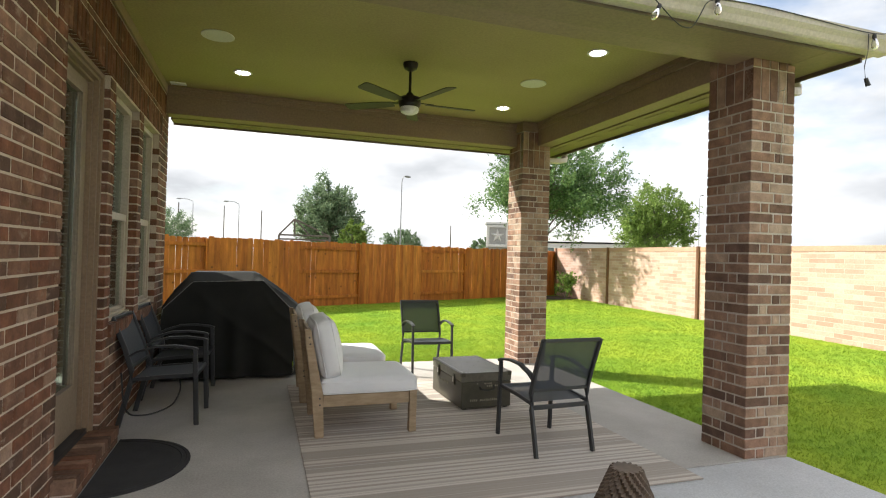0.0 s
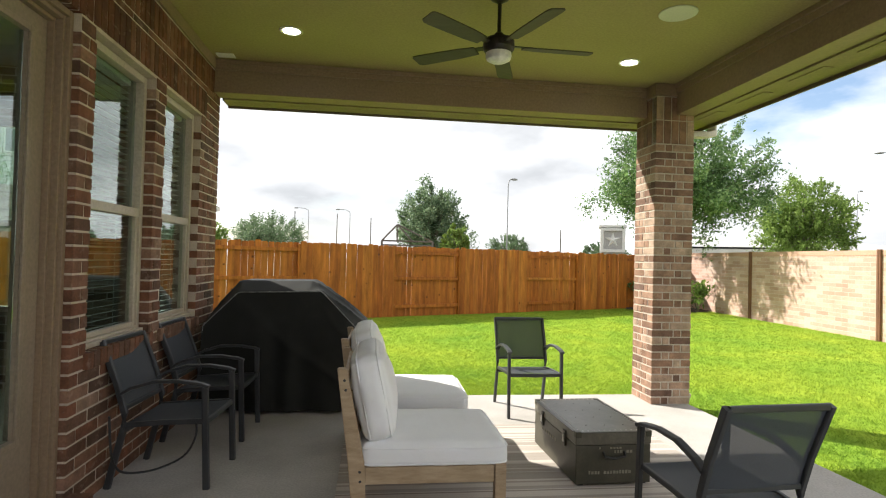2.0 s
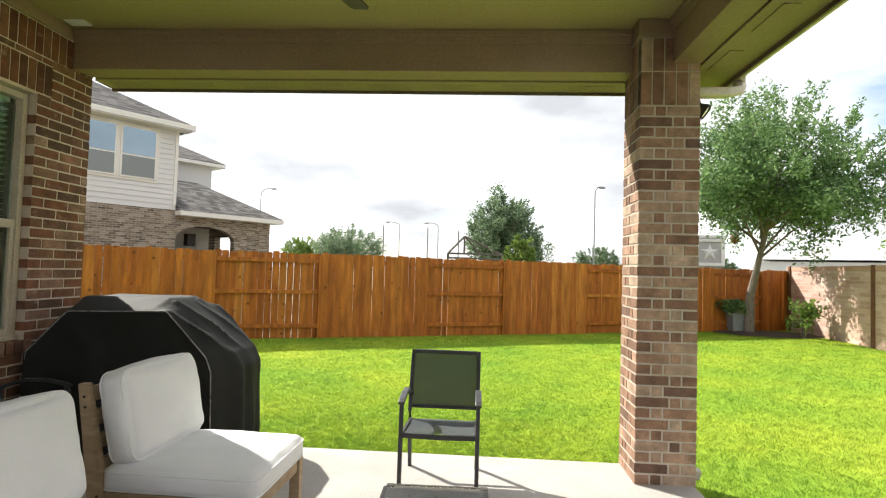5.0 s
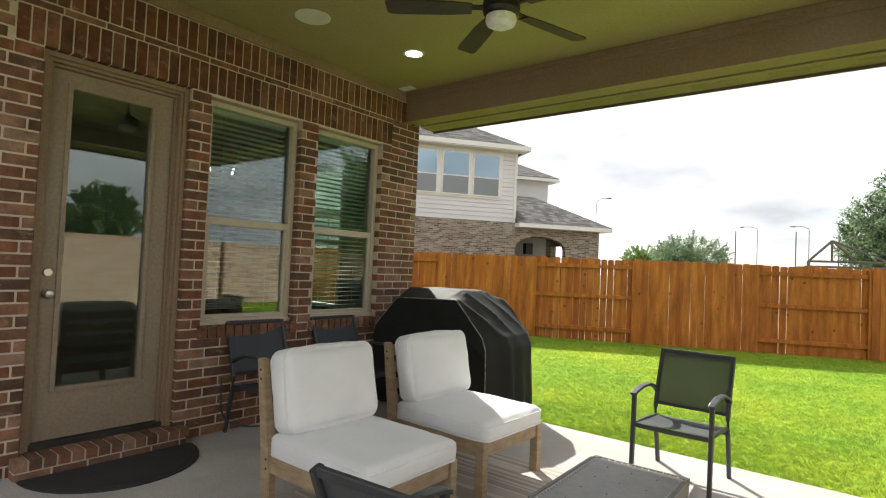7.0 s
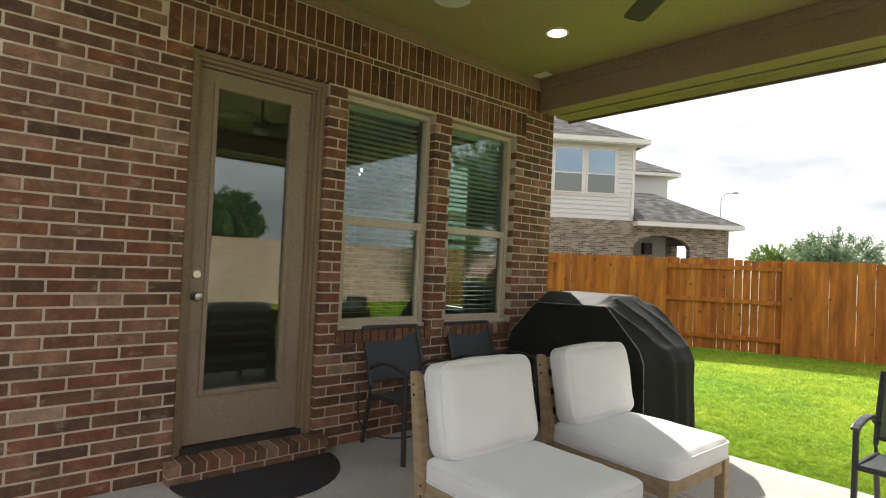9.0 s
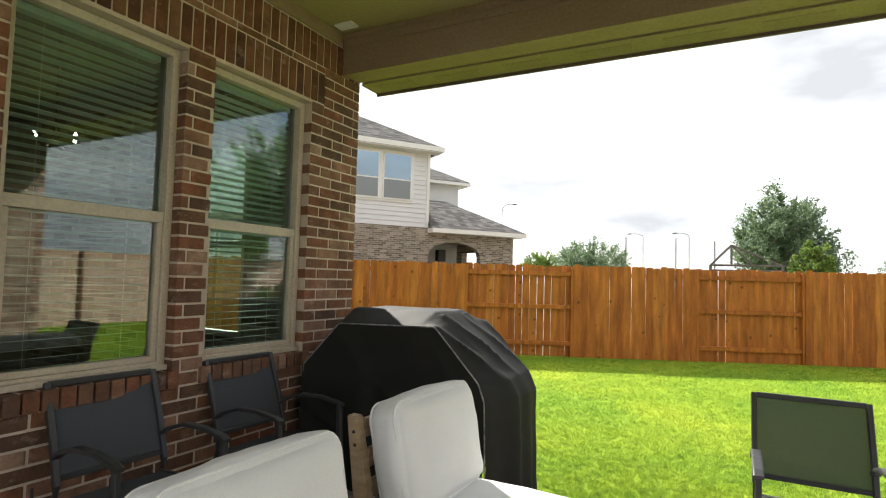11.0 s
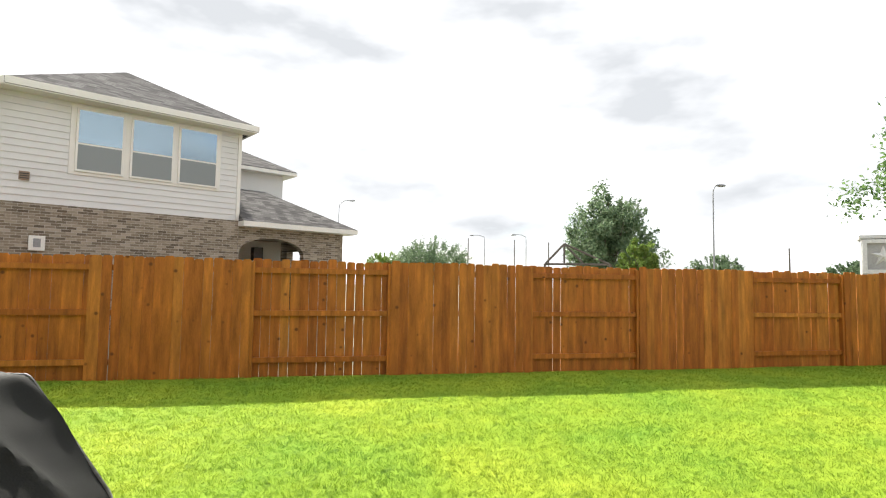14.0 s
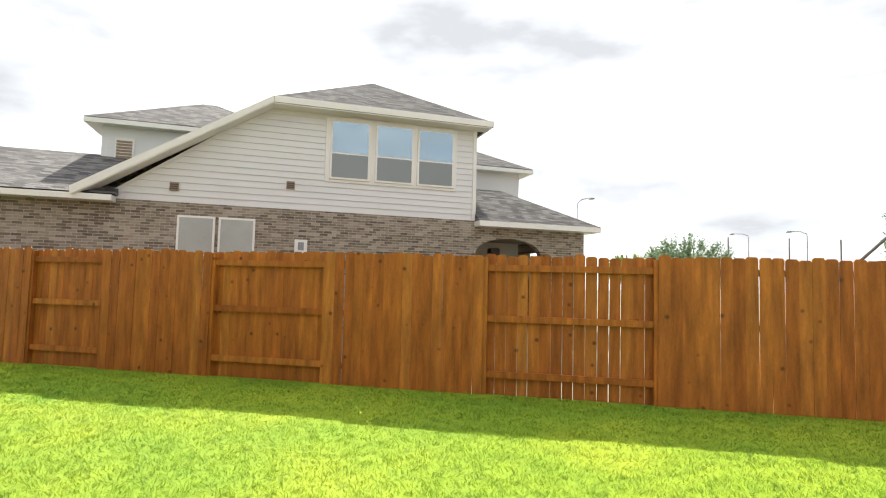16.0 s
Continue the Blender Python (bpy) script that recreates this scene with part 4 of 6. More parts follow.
def lounge_chair(m, seed):
    """Armless wooden lounge chair; faces local +x."""
    c = thing("lounge_chair", "armless weathered teak lounge chair on the striped rug", "chair", m, "teak lounge chairs")
    for s in (-1, 1):
        y = s * 0.325
        part("front_leg", one_box(0.335, y - 0.028, 0, 0.392, y + 0.028, 0.335, bevel=0.006), M_TEAK, c)
        bm = bmesh.new()
        prof = [(-0.365, 0), (-0.300, 0), (-0.315, 0.34), (-0.415, 0.835), (-0.46, 0.835), (-0.395, 0.34)]
        extrude_poly(bm, [(a, y - 0.024, b) for a, b in prof], (0, 0.048, 0))
        bmesh.ops.bevel(bm, geom=bm.edges[:], offset=0.005, segments=2, affect="EDGES")
        leg = part("back_post", bm, M_TEAK, c)
        for px, pz in ((-0.335, 0.255), (-0.338, 0.305), (-0.423, 0.775), (-0.416, 0.725)):
            bm = bmesh.new()
            rod(bm, (px, y - s * 0.0 + s * 0.022, pz), (px, y + s * 0.0265, pz), 0.007, seg=10)
            part("bolt", bm, M_DARK, leg)
        part("side_rail", one_box(-0.312, y - 0.016, 0.235, 0.333, y + 0.016, 0.325, bevel=0.005), M_TEAK, c)
    part("front_rail", one_box(0.35, -0.295, 0.235, 0.378, 0.295, 0.325, bevel=0.005), M_TEAK, c)
    part("back_rail", one_box(-0.345, -0.30, 0.235, -0.318, 0.30, 0.325, bevel=0.005), M_TEAK, c)
    for k in range(4):
        z = 0.40 + k * 0.115
        x = -0.345 - (z - 0.34) * 0.17
        part("back_slat", one_box(x - 0.010, -0.30, z, x + 0.010, 0.30, z + 0.075, bevel=0.004), M_TEAK, c)
    for k in range(6):
        x = -0.26 + k * 0.11
        part("seat_slat", one_box(x - 0.035, -0.308, 0.29, x + 0.035, 0.308, 0.308, bevel=0.003), M_TEAK, c)
    loc = m
    q = tagged(new("seat_cushion"), "off-white canvas seat cushion with piped edges", "cushion", "off-white chair cushions")
    q.matrix_basis = loc @ pose(0.035, 0, 0.312)
    bm = bmesh.new()
    rounded(bm, 0.735, 0.69, 0.135, 0.045, pose(0, 0, 0.067), 0.020, cuts=21, seed=seed, wrinkle=0.005)
    part("cover", bm, M_CUSHION, q, smooth=True)
    part("piping", piping_loop(0.738, 0.693, 0.055, 0.107, pose(0, 0, 0)), M_CUSHION, q)
    part("piping", piping_loop(0.738, 0.693, 0.055, 0.024, pose(0, 0, 0)), M_CUSHION, q)
    q = tagged(new("back_cushion"), "off-white canvas back cushion leaning on the slats", "cushion", "off-white chair cushions")
    q.matrix_basis = loc @ pose(-0.235, 0, 0.452, 0, -12, 0)
    bm = bmesh.new()
    rounded(bm, 0.445, 0.66, 0.16, 0.055, pose(0, 0, 0.222, 0, 90, 0), 0.042, cuts=21, seed=seed + 5, wrinkle=0.006)
    part("cover", bm, M_CUSHION, q, smooth=True)
    mm = pose(0, 0, 0.222, 0, 90, 0)
    part("piping", piping_loop(0.448, 0.663, 0.07, 0.052, mm), M_CUSHION, q)
    part("piping", piping_loop(0.448, 0.663, 0.07, -0.052, mm), M_CUSHION, q)
    return c


def storage_trunk():
    m = pose(2.19, 5.075, 0.008, 0, 0, 1.5)
    t = thing("storage_trunk", "olive-green painted metal foot locker used as coffee table", "trunk", m)
    hx, hy, h = 0.252, 0.41, 0.34
    part("body", one_box(-hx, -hy, 0.012, hx, hy, 0.255, bevel=0.006), M_TRUNK, t)
    part("lid", one_box(-hx - 0.003, -hy - 0.003, 0.258, hx + 0.003, hy + 0.003, h, bevel=0.008), M_TRUNKTOP, t, "worn grey-green lid")
    for s in (-1, 1):
        for r in (-1, 1):
            part("corner_cap", one_box(s * hx - 0.03 * (s > 0) - 0.005, r * hy - 0.03 * (r > 0) - 0.005, h - 0.035, s * hx + 0.03 * (s < 0) + 0.005, r * hy + 0.03 * (r < 0) + 0.005, h + 0.004, bevel=0.004), M_TRUNK, t)
            part("foot", one_box(s * (hx - 0.04) - 0.02, r * (hy - 0.04) - 0.02, -0.008, s * (hx - 0.04) + 0.02, r * (hy - 0.04) + 0.02, 0.012), M_DARK, t)
        bm = bmesh.new()
        box(bm, s * hx - 0.016, -hy + 0.03, h - 0.002, s * hx + 0.004 if s < 0 else s * hx + 0.004, hy - 0.03, h + 0.002)
        part("edge_strip", bm, M_TRUNK, t)
        bm = bmesh.new()
        box(bm, -hx + 0.03, s * hy - 0.012, h - 0.002, hx - 0.03, s * hy + 0.004, h + 0.002)
        part("edge_strip", bm, M_TRUNK, t)
    for s in (-1, 1):
        for k in range(24):
            y = -hy + 0.05 + k * (2 * hy - 0.1) / 23
            bm = bmesh.new()
            bmesh.ops.create_uvsphere(bm, u_segments=6, v_segments=4, radius=0.0045, matrix=Matrix.Translation((s * (hx - 0.024), y, h + 0.001)))
            part("rivet", bm, M_STEEL, t)
        for k in range(12):
            x = -hx + 0.05 + k * (2 * hx - 0.1) / 11
            bm = bmesh.new()
            bmesh.ops.create_uvsphere(bm, u_segments=6, v_segments=4, radius=0.0045, matrix=Matrix.Translation((x, s * (hy - 0.024), h + 0.001)))
            part("rivet", bm, M_STEEL, t)
    for k in range(3):
        for j in range(4):
            bm = bmesh.new()
            bmesh.ops.create_uvsphere(bm, u_segments=6, v_segments=4, radius=0.004, matrix=Matrix.Translation((-0.13 + 0.13 * k, -0.27 + 0.18 * j, h)))
            part("rivet", bm, M_TRUNK, t)
    for y in (-0.22, 0.22):
        la = part("latch", one_box(-hx - 0.012, y - 0.02, 0.20, -hx + 0.002, y + 0.02, 0.30, bevel=0.003), M_TRUNK, t, "worn metal hasp latch")
        part("hasp", one_box(-hx - 0.018, y - 0.012, 0.225, -hx - 0.012, y + 0.012, 0.275, bevel=0.002), M_STEEL, la)
    for s in (-1, 1):
        bm = bmesh.new()
        sweep(bm, [(-0.07, s * hy, 0.215), (-0.07, s * (hy + 0.022), 0.19), (0, s * (hy + 0.026), 0.178), (0.07, s * (hy + 0.022), 0.19), (0.07, s * hy, 0.215)], 0.008, seg=8)
        part("handle", bm, M_DARK, t)
    # stencilled lines, too worn to read
    x = -0.20
    rng = random.Random(2)
    for x0, z0, n, hh in ((-0.19, 0.075, 15, 0.022), (-0.02, 0.205, 7, 0.020), (-0.10, 0.232, 9, 0.012)):
        x = x0
        for k in range(n):
            w = rng.uniform(0.010, 0.017)
            if rng.random() < 0.85:
                part("stencil_mark", one_box(x, -hy - 0.0022, z0, x + w, -hy - 0.0002, z0 + hh * rng.uniform(0.7, 1)), M_LETTER, t)
            x += w + 0.007
    y = 0.24
    for k in range(7):
        part("stencil_mark", one_box(-hx - 0.0022, y - 0.016, 0.165, -hx - 0.0002, y, 0.187), M_LETTER, t)
        y -= 0.045


def grill():
    g = thing("covered_grill", "barbecue grill under a black vinyl cover with grey piping", "grill", pose(-0.145, 6.775, 0) @ Matrix.Diagonal((0.99, 1.1, 1.01, 1)))
    nodes = [(-0.735, 0.03), (-0.74, 0.40), (-0.72, 0.79), (-0.43, 1.165), (-0.41, 1.175), (0.24, 1.180), (0.26, 1.17), (0.76, 0.79), (0.81, 0.69), (0.815, 0.40), (0.82, 0.03)]
    low = [(-0.70, 0.03), (-0.70, 0.40), (-0.69, 0.77), (-0.40, 1.06), (-0.38, 1.065), (0.33, 1.085), (0.35, 1.075), (0.64, 0.78), (0.68, 0.68), (0.69, 0.40), (0.70, 0.03)]

    def resample(pts, n):
        ds = [0.0]
        for a, b in zip(pts, pts[1:]):
            ds.append(ds[-1] + math.dist(a, b))
        out = []
        for k in range(n):
            d = ds[-1] * k / (n - 1)
            i = max(j for j in range(len(ds) - 1) if ds[j] <= d + 1e-9)
            f = (d - ds[i]) / (ds[i + 1] - ds[i])
            out.append((pts[i][0] + f * (pts[i + 1][0] - pts[i][0]), pts[i][1] + f * (pts[i + 1][1] - pts[i][1])))
        return out

    n, rows = 181, 53
    A, B = resample(low, n), resample(nodes, n)
    bm = bmesh.new()
    grid = []
    for r in range(rows):
        t = r / (rows - 1)
        y = -0.35 + 0.71 * t
        f = min(1.0, min(t, 1 - t) / 0.26)
        f = f ** 0.9
        row = []
        for k in range(n):
            x = A[k][0] * (1 - f) + B[k][0] * f
            z = A[k][1] * (1 - f) + B[k][1] * f
            drape = max(0.0, 1 - z / 0.9)
            fold = 0.022 * drape * math.sin(y * 24 + 1.8 * math.sin(y * 9 + z * 2)) + 0.010 * noise.noise(Vector((x * 4, y * 4, z * 4))) + 0.005 * noise.noise(Vector((x * 11, y * 5, z * 9)))
            nx = 1 if x > 0.28 else (-1 if x < -0.43 else 0)
            # creases that run down the sloping shoulders
            s = max(0.0, 1 - abs(z - 0.97) / 0.19) * abs(nx)
            u = y * 15 + (z - 0.8) * nx * 5 + 1.2 * noise.noise(Vector((y * 3, z * 3, 4.0)))
            crease = s ** 0.6 * 0.034 * ((1 - abs(math.sin(u))) ** 1.6 - 0.3) * (0.5 + 0.9 * abs(noise.noise(Vector((math.floor(u / math.pi) * 1.7, 0.3, nx)))))
            sag = 0.014 * math.sin(math.pi * t) * (nx == 0) + 0.006 * noise.noise(Vector((x * 5, y * 6, 2.0)))
            row.append(bm.verts.new((x + nx * (fold + 0.6 * crease), y, z + 0.8 * crease - sag)))
        grid.append(row)
    for a, b in zip(grid, grid[1:]):
        for k in range(n - 1):
            bm.faces.new((a[k], b[k], b[k + 1], a[k + 1]))
    part("top_panel", bm, M_COVER, g, smooth=True)
    for side, row in ((-1, grid_pts(A, -0.35)), (1, grid_pts(A, 0.36))):
        bm = bmesh.new()
        nx, nz = 90, 40
        prev = None
        top = lambda x: max((z0 + (z1 - z0) * (x - x0) / (x1 - x0)) for (x0, z0), (x1, z1) in zip(low, low[1:]) if x1 > x0 + 1e-6 and x0 - 1e-6 <= x <= x1 + 1e-6)
        for i in range(nx + 1):
            x = -0.70 + 1.38 * i / nx
            zt = top(min(max(x, -0.69), 0.675))
            col = []
            for j in range(nz + 1):
                v = j / nz
                z = 0.03 + (zt - 0.03) * v
                drape = max(0.0, 1 - z / 0.95)
                y = (-0.35 if side < 0 else 0.36) + side * (0.026 * drape * math.sin(x * 15 + 2 * math.sin(x * 5)) + (0.016 * noise.noise(Vector((x * 3, 7.0, z * 3))) + 0.018 * (1 - abs(math.sin(x * 4 + z * 5 + noise.noise(Vector((x * 2, z * 2, 1.0)))))) ** 3) * (1 - v ** 4) + 0.02 * drape)
                col.append(bm.verts.new((x, y, z)))
            if prev:
                for j in range(nz):
                    bm.faces.new((prev[j], col[j], col[j + 1], prev[j + 1]) if side < 0 else (prev[j + 1], col[j + 1], col[j], prev[j]))
            prev = col
        part("front_panel" if side < 0 else "back_panel", bm, M_COVER, g, smooth=True)
        bm = bmesh.new()
        sweep(bm, [(x, (-0.354 if side < 0 else 0.364), z + 0.002) for x, z in A[2:-2]], 0.0045, seg=6)
        part("piping", bm, M_PIPING, g, "frayed grey seam piping")
    for x in (-0.62, 0.57):
        for y in (-0.22, 0.24):
            bm = bmesh.new()
            rod(bm, (x - 0.015, y, 0.035), (x + 0.015, y, 0.035), 0.035, seg=14)
            part("caster", bm, M_DARK, g)


def grid_pts(a, y):
    return [(x, y, z) for x, z in a]


def ceiling_fan():
    f = thing("ceiling_fan", "dark bronze five-blade ceiling fan with frosted light, at rest", "fan", pose(1.464, 5.008, CEIL))
    bm = bmesh.new()
    lathe(bm, [(0.072, 0.0), (0.072, -0.02), (0.062, -0.055), (0.028, -0.075), (0.018, -0.082)], 28)
    part("canopy", bm, M_BRONZE, f, smooth=False)
    bm = bmesh.new()
    rod(bm, (0, 0, -0.07), (0, 0, -0.31), 0.0135, seg=12)
    part("downrod", bm, M_BRONZE, f)
    bm = bmesh.new()
    lathe(bm, [(0.022, -0.285), (0.035, -0.30), (0.045, -0.325), (0.098, -0.335), (0.108, -0.35), (0.108, -0.40), (0.098, -0.42), (0.085, -0.43)], 32)
    part("motor_housing", bm, M_BRONZE, f)
    bm = bmesh.new()
    lathe(bm, [(0.088, -0.43), (0.090, -0.455), (0.082, -0.475), (0.055, -0.490), (0.01, -0.495)], 32)
    part("light_lens", bm, M_FROST, f, "white frosted glass light", smooth=True)
    for k in range(5):
        a = radians(0.5 + 72 * k)
        m = Matrix.Rotation(a, 4, "Z") @ pose(0, 0, -0.385, 11, 0, 0)
        bm = bmesh.new()
        prof = [(0.17, -0.045), (0.30, -0.058), (0.60, -0.064), (0.645, -0.060), (0.665, -0.045), (0.67, 0.045), (0.655, 0.06), (0.60, 0.064), (0.30, 0.058), (0.17, 0.045)]
        extrude_poly(bm, [(x, y, -0.004) for x, y in prof], (0, 0, 0.008))
        bmesh.ops.transform(bm, matrix=m, verts=bm.verts[:])
        bl = part("blade", bm, M_BLADE, f, "dark wood-grain blade")
        bm = bmesh.new()
        box(bm, 0.09, -0.022, 0.005, 0.24, 0.022, 0.012, 0.003)
        bmesh.ops.transform(bm, matrix=m, verts=bm.verts[:])
        part("blade_iron", bm, M_BRONZE, bl)


def downlight(x, y):
    d = thing("recessed_light", "lit white recessed ceiling light", "ceiling light", pose(x, y, CEIL), "recessed ceiling lights")
    bm = bmesh.new()
    lathe(bm, [(0.072, -0.001), (0.095, -0.001), (0.095, -0.006), (0.090, -0.009), (0.078, -0.009), (0.072, -0.004)], 32)
    part("trim_ring", bm, M_RING, d)
    bm = bmesh.new()
    lathe(bm, [(0.071, -0.0012), (0.071, -0.005), (0.02, -0.006)], 32)
    part("lens", bm, M_LAMP, d, "glowing lens")


def ceiling_speaker(x, y):
    d = thing("ceiling_speaker", "round pale in-ceiling speaker with perforated grille", "speaker", pose(x, y, CEIL), "ceiling speakers")
    bm = bmesh.new()
    lathe(bm, [(0.128, -0.001), (0.136, -0.001), (0.136, -0.007), (0.128, -0.009)], 36)
    part("rim", bm, M_WHITE, d)
    bm = bmesh.new()
    lathe(bm, [(0.127, -0.001), (0.127, -0.007), (0.06, -0.009), (0.01, -0.0095)], 36)
    part("grille", bm, M_WHITE, d)


def door():
    d = tagged(new("door_1"), "tan painted full-glass back door, closed, with nickel hardware", "door", kind="structure")
    y0, y1, z1 = DOOR[0], DOOR[1], DOOR[3]
    xo = WALL - 0.115
    bm = bmesh.new()
    # casing stepped into the brick opening
    for a, b, dx in ((0.0, 0.035, 0.075), (0.035, 0.058, 0.055), (0.058, 0.078, 0.02)):
        box(bm, xo - 0.10, y0 + a + 0.001, 0.12, xo + dx, y0 + b, z1 - a, 0.003)
        box(bm, xo - 0.10, y1 - b, 0.12, xo + dx, y1 - a - 0.001, z1 - a, 0.003)
        box(bm, xo - 0.10, y0 + b, z1 - b, xo + dx - 0.001, y1 - b, z1 - a - 0.001, 0.003)
    part("door_casing", bm, M_TRIM, d)
    ly0, ly1, lz0, lz1 = y0 + 0.081, y1 - 0.081, 0.155, z1 - 0.081
    gy0, gy1, gz0, gz1 = 3.672, 4.183, 0.495, 2.475
    bm = bmesh.new()
    holed_wall(bm, xo - 0.055, xo - 0.01, ly0, ly1, lz0, lz1, [(gy0, gy1, gz0, gz1)])
    leaf = part("door_leaf", bm, M_DOOR, d)
    bm = bmesh.new()
    for a, b, c, e in ((gy0 - 0.03, gy0, gz0 - 0.03, gz1 + 0.03), (gy1, gy1 + 0.03, gz0 - 0.03, gz1 + 0.03), (gy0, gy1, gz0 - 0.03, gz0), (gy0, gy1, gz1, gz1 + 0.03)):
        box(bm, xo - 0.009, a, c, xo + 0.004, b, e, 0.003)
    part("glazing_bead", bm, M_DOOR, leaf)
    p = part("pane", one_box(xo - 0.036, gy0 + 0.001, gz0 + 0.001, xo - 0.030, gy1 - 0.001, gz1 - 0.001), M_GLASS, leaf)
    p.visible_shadow = False
    for z, r in ((1.25, 0.029), (1.11, 0.031)):
        bm = bmesh.new()
        m = pose(xo - 0.01, ly0 + 0.04, z, 0, 90, 0)
        lathe(bm, [(r, 0.0), (r, 0.006), (r * 0.85, 0.012)], 24, m)
        ro = part("deadbolt" if z > 1.2 else "knob_rose", bm, M_STEEL, leaf, "satin nickel lock")
        if z < 1.2:
            bm = bmesh.new()
            lathe(bm, [(0.012, 0.012), (0.012, 0.035), (0.026, 0.045), (0.029, 0.058), (0.024, 0.070), (0.008, 0.074)], 24, m)
            part("door_knob", bm, M_STEEL, leaf, "satin nickel knob", smooth=True)
    part("threshold", one_box(xo - 0.12, y0 + 0.002, 0.10, xo + 0.05, y1 - 0.002, 0.15, bevel=0.004), M_DARK, d)


def window(i, y0, y1, z0, z1):
    w = tagged(new("window_%d" % i), "single-hung house window, beige vinyl frame, white blinds behind", "window", kind="structure")
    x = WALL - 0.065
    fr = 0.045
    bm = bmesh.new()
    box(bm, x - 0.08, y0, z0, x, y0 + fr, z1, 0.004)
    box(bm, x - 0.08, y1 - fr, z0, x, y1, z1, 0.004)
    box(bm, x - 0.08, y0 + fr, z1 - fr, x - 0.001, y1 - fr, z1, 0.004)
    box(bm, x - 0.08, y0 + fr, z0, x - 0.001, y1 - fr, z0 + fr, 0.004)
    part("window_frame", bm, M_FRAME, w)
    part("window_sill", one_box(x - 0.02, y0 + 0.003, z0 - 0.002, x + 0.03, y1 - 0.003, z0 + 0.028, bevel=0.004), M_FRAME, w)
    mid = z0 + (z1 - z0) * 0.465
    part("meeting_rail", one_box(x - 0.065, y0 + fr + 0.001, mid - 0.03, x - 0.008, y1 - fr - 0.001, mid + 0.03, bevel=0.004), M_FRAME, w)
    bm = bmesh.new()
    a, b = y0 + fr + 0.001, y1 - fr - 0.001
    box(bm, x - 0.055, a, z0 + fr + 0.001, x - 0.015, a + 0.03, mid - 0.031, 0.003)
    box(bm, x - 0.055, b - 0.03, z0 + fr + 0.001, x - 0.015, b, mid - 0.031, 0.003)
    box(bm, x - 0.055, a + 0.03, z0 + fr + 0.001, x - 0.016, b - 0.03, z0 + fr + 0.031, 0.003)
    part("lower_sash", bm, M_FRAME, w)
    p = part("pane", one_box(x - 0.044, a + 0.028, z0 + fr + 0.03, x - 0.038, b - 0.028, mid - 0.03), M_GLASS, w)
    p = part("pane", one_box(x - 0.062, a, mid + 0.028, x - 0.056, b, z1 - fr), M_GLASS, w)
    # blinds
    bl = thing("window_blind", "lowered white horizontal slat blind behind the window", "blind", group="window blinds")
    xb = WALL - 0.185
    me = None
    n = int((z1 - z0 - 0.14) / 0.043)
    part("head_rail", one_box(xb - 0.03, y0 + 0.06, z1 - 0.075, xb + 0.03, y1 - 0.06, z1 - 0.03, bevel=0.003), M_BLIND, bl)
    for k in range(n):
        z = z0 + 0.07 + k * 0.043
        if me is None:
            bm = bmesh.new()
            box(bm, -0.025, y0 + 0.062, -0.0013, 0.025, y1 - 0.062, 0.0013)
            me = finish(bm, "slat")
            me.materials.append(M_BLIND)
        ob = new("slat", me)
        ob.matrix_basis = Matrix.Translation((xb, 0, z)) @ pose(0, 0, 0, 0, -9, 0)
        ob.parent = bl
    for yy in (y0 + 0.2, y1 - 0.2):
        bm = bmesh.new()
        rod(bm, (xb + 0.027, yy, z0 + 0.07), (xb + 0.027, yy, z1 - 0.05), 0.0012, seg=5)
        part("ladder_cord", bm, M_BLIND, bl)


door()
window(1, *WINS[0])
window(2, *WINS[1])
ceiling_fan()
for x, y in ((-0.083, 5.964), (2.94, 4.088), (2.937, 6.106)):
    downlight(x, y)
for x, y in ((-0.26, 4.99), (2.826, 5.091)):
    ceiling_speaker(x, y)

# floor coverings
bm = bmesh.new()
box(bm, 0.46, 2.80, 0.0005, 2.98, 5.98, 0.008, 0.002)
tagged(part("area_rug", bm, M_RUG), "flat-woven outdoor rug with beige and brown stripes", "rug")


def half_mat():
    d = thing("door_mat", "dark grey half-round rubber door mat at the step", "mat", pose(-0.80, 3.965, 0.0))
    bm = bmesh.new()
    pts = [(0.53 * math.cos(a), 0.53 * math.sin(a)) for a in [math.pi / 2 * (1 - 2 * k / 28) for k in range(29)]]
    extrude_poly(bm, [(x, y, 0.001) for x, y in pts], (0, 0, 0.010))
    part("mat_base", bm, M_MAT, d)
    bm = bmesh.new()
    for s in (0.96, 0.90):
        sweep(bm, [(0.53 * s * math.cos(a), 0.53 * s * math.sin(a), 0.0115) for a in [math.pi / 2 * (1 - 2 * k / 28) for k in range(29)]], 0.006, 0.003, seg=6)
    part("raised_border", bm, M_MAT, d)


half_mat()
LONG = Matrix.Diagonal((1.06, 1, 1, 1))
lounge_chair(pose(0.965, 4.53, 0.008) @ LONG, 1)
lounge_chair(pose(0.93, 5.56, 0.008, 0, 0, -1) @ LONG, 11)
storage_trunk()
grill()
CH = "charcoal metal patio armchair with mesh sling"
sling_chair(pose(2.275, 3.715, 0.008, 0, 0, 4) @ Matrix.Diagonal((1, 1, 0.975, 1)), CH + " standing on the rug")
sling_chair(pose(2.137, 6.445, 0.0, 0, 0, 180) @ Matrix.Diagonal((1, 1, 0.96, 1)), CH + " on bare concrete")
sling_chair(pose(-0.57, 5.045, 0.0, 0, 0, -94), CH + " against the brick wall")
sling_chair(pose(-0.57, 5.90, 0.0, 0, 0, -92), CH + " against the brick wall")


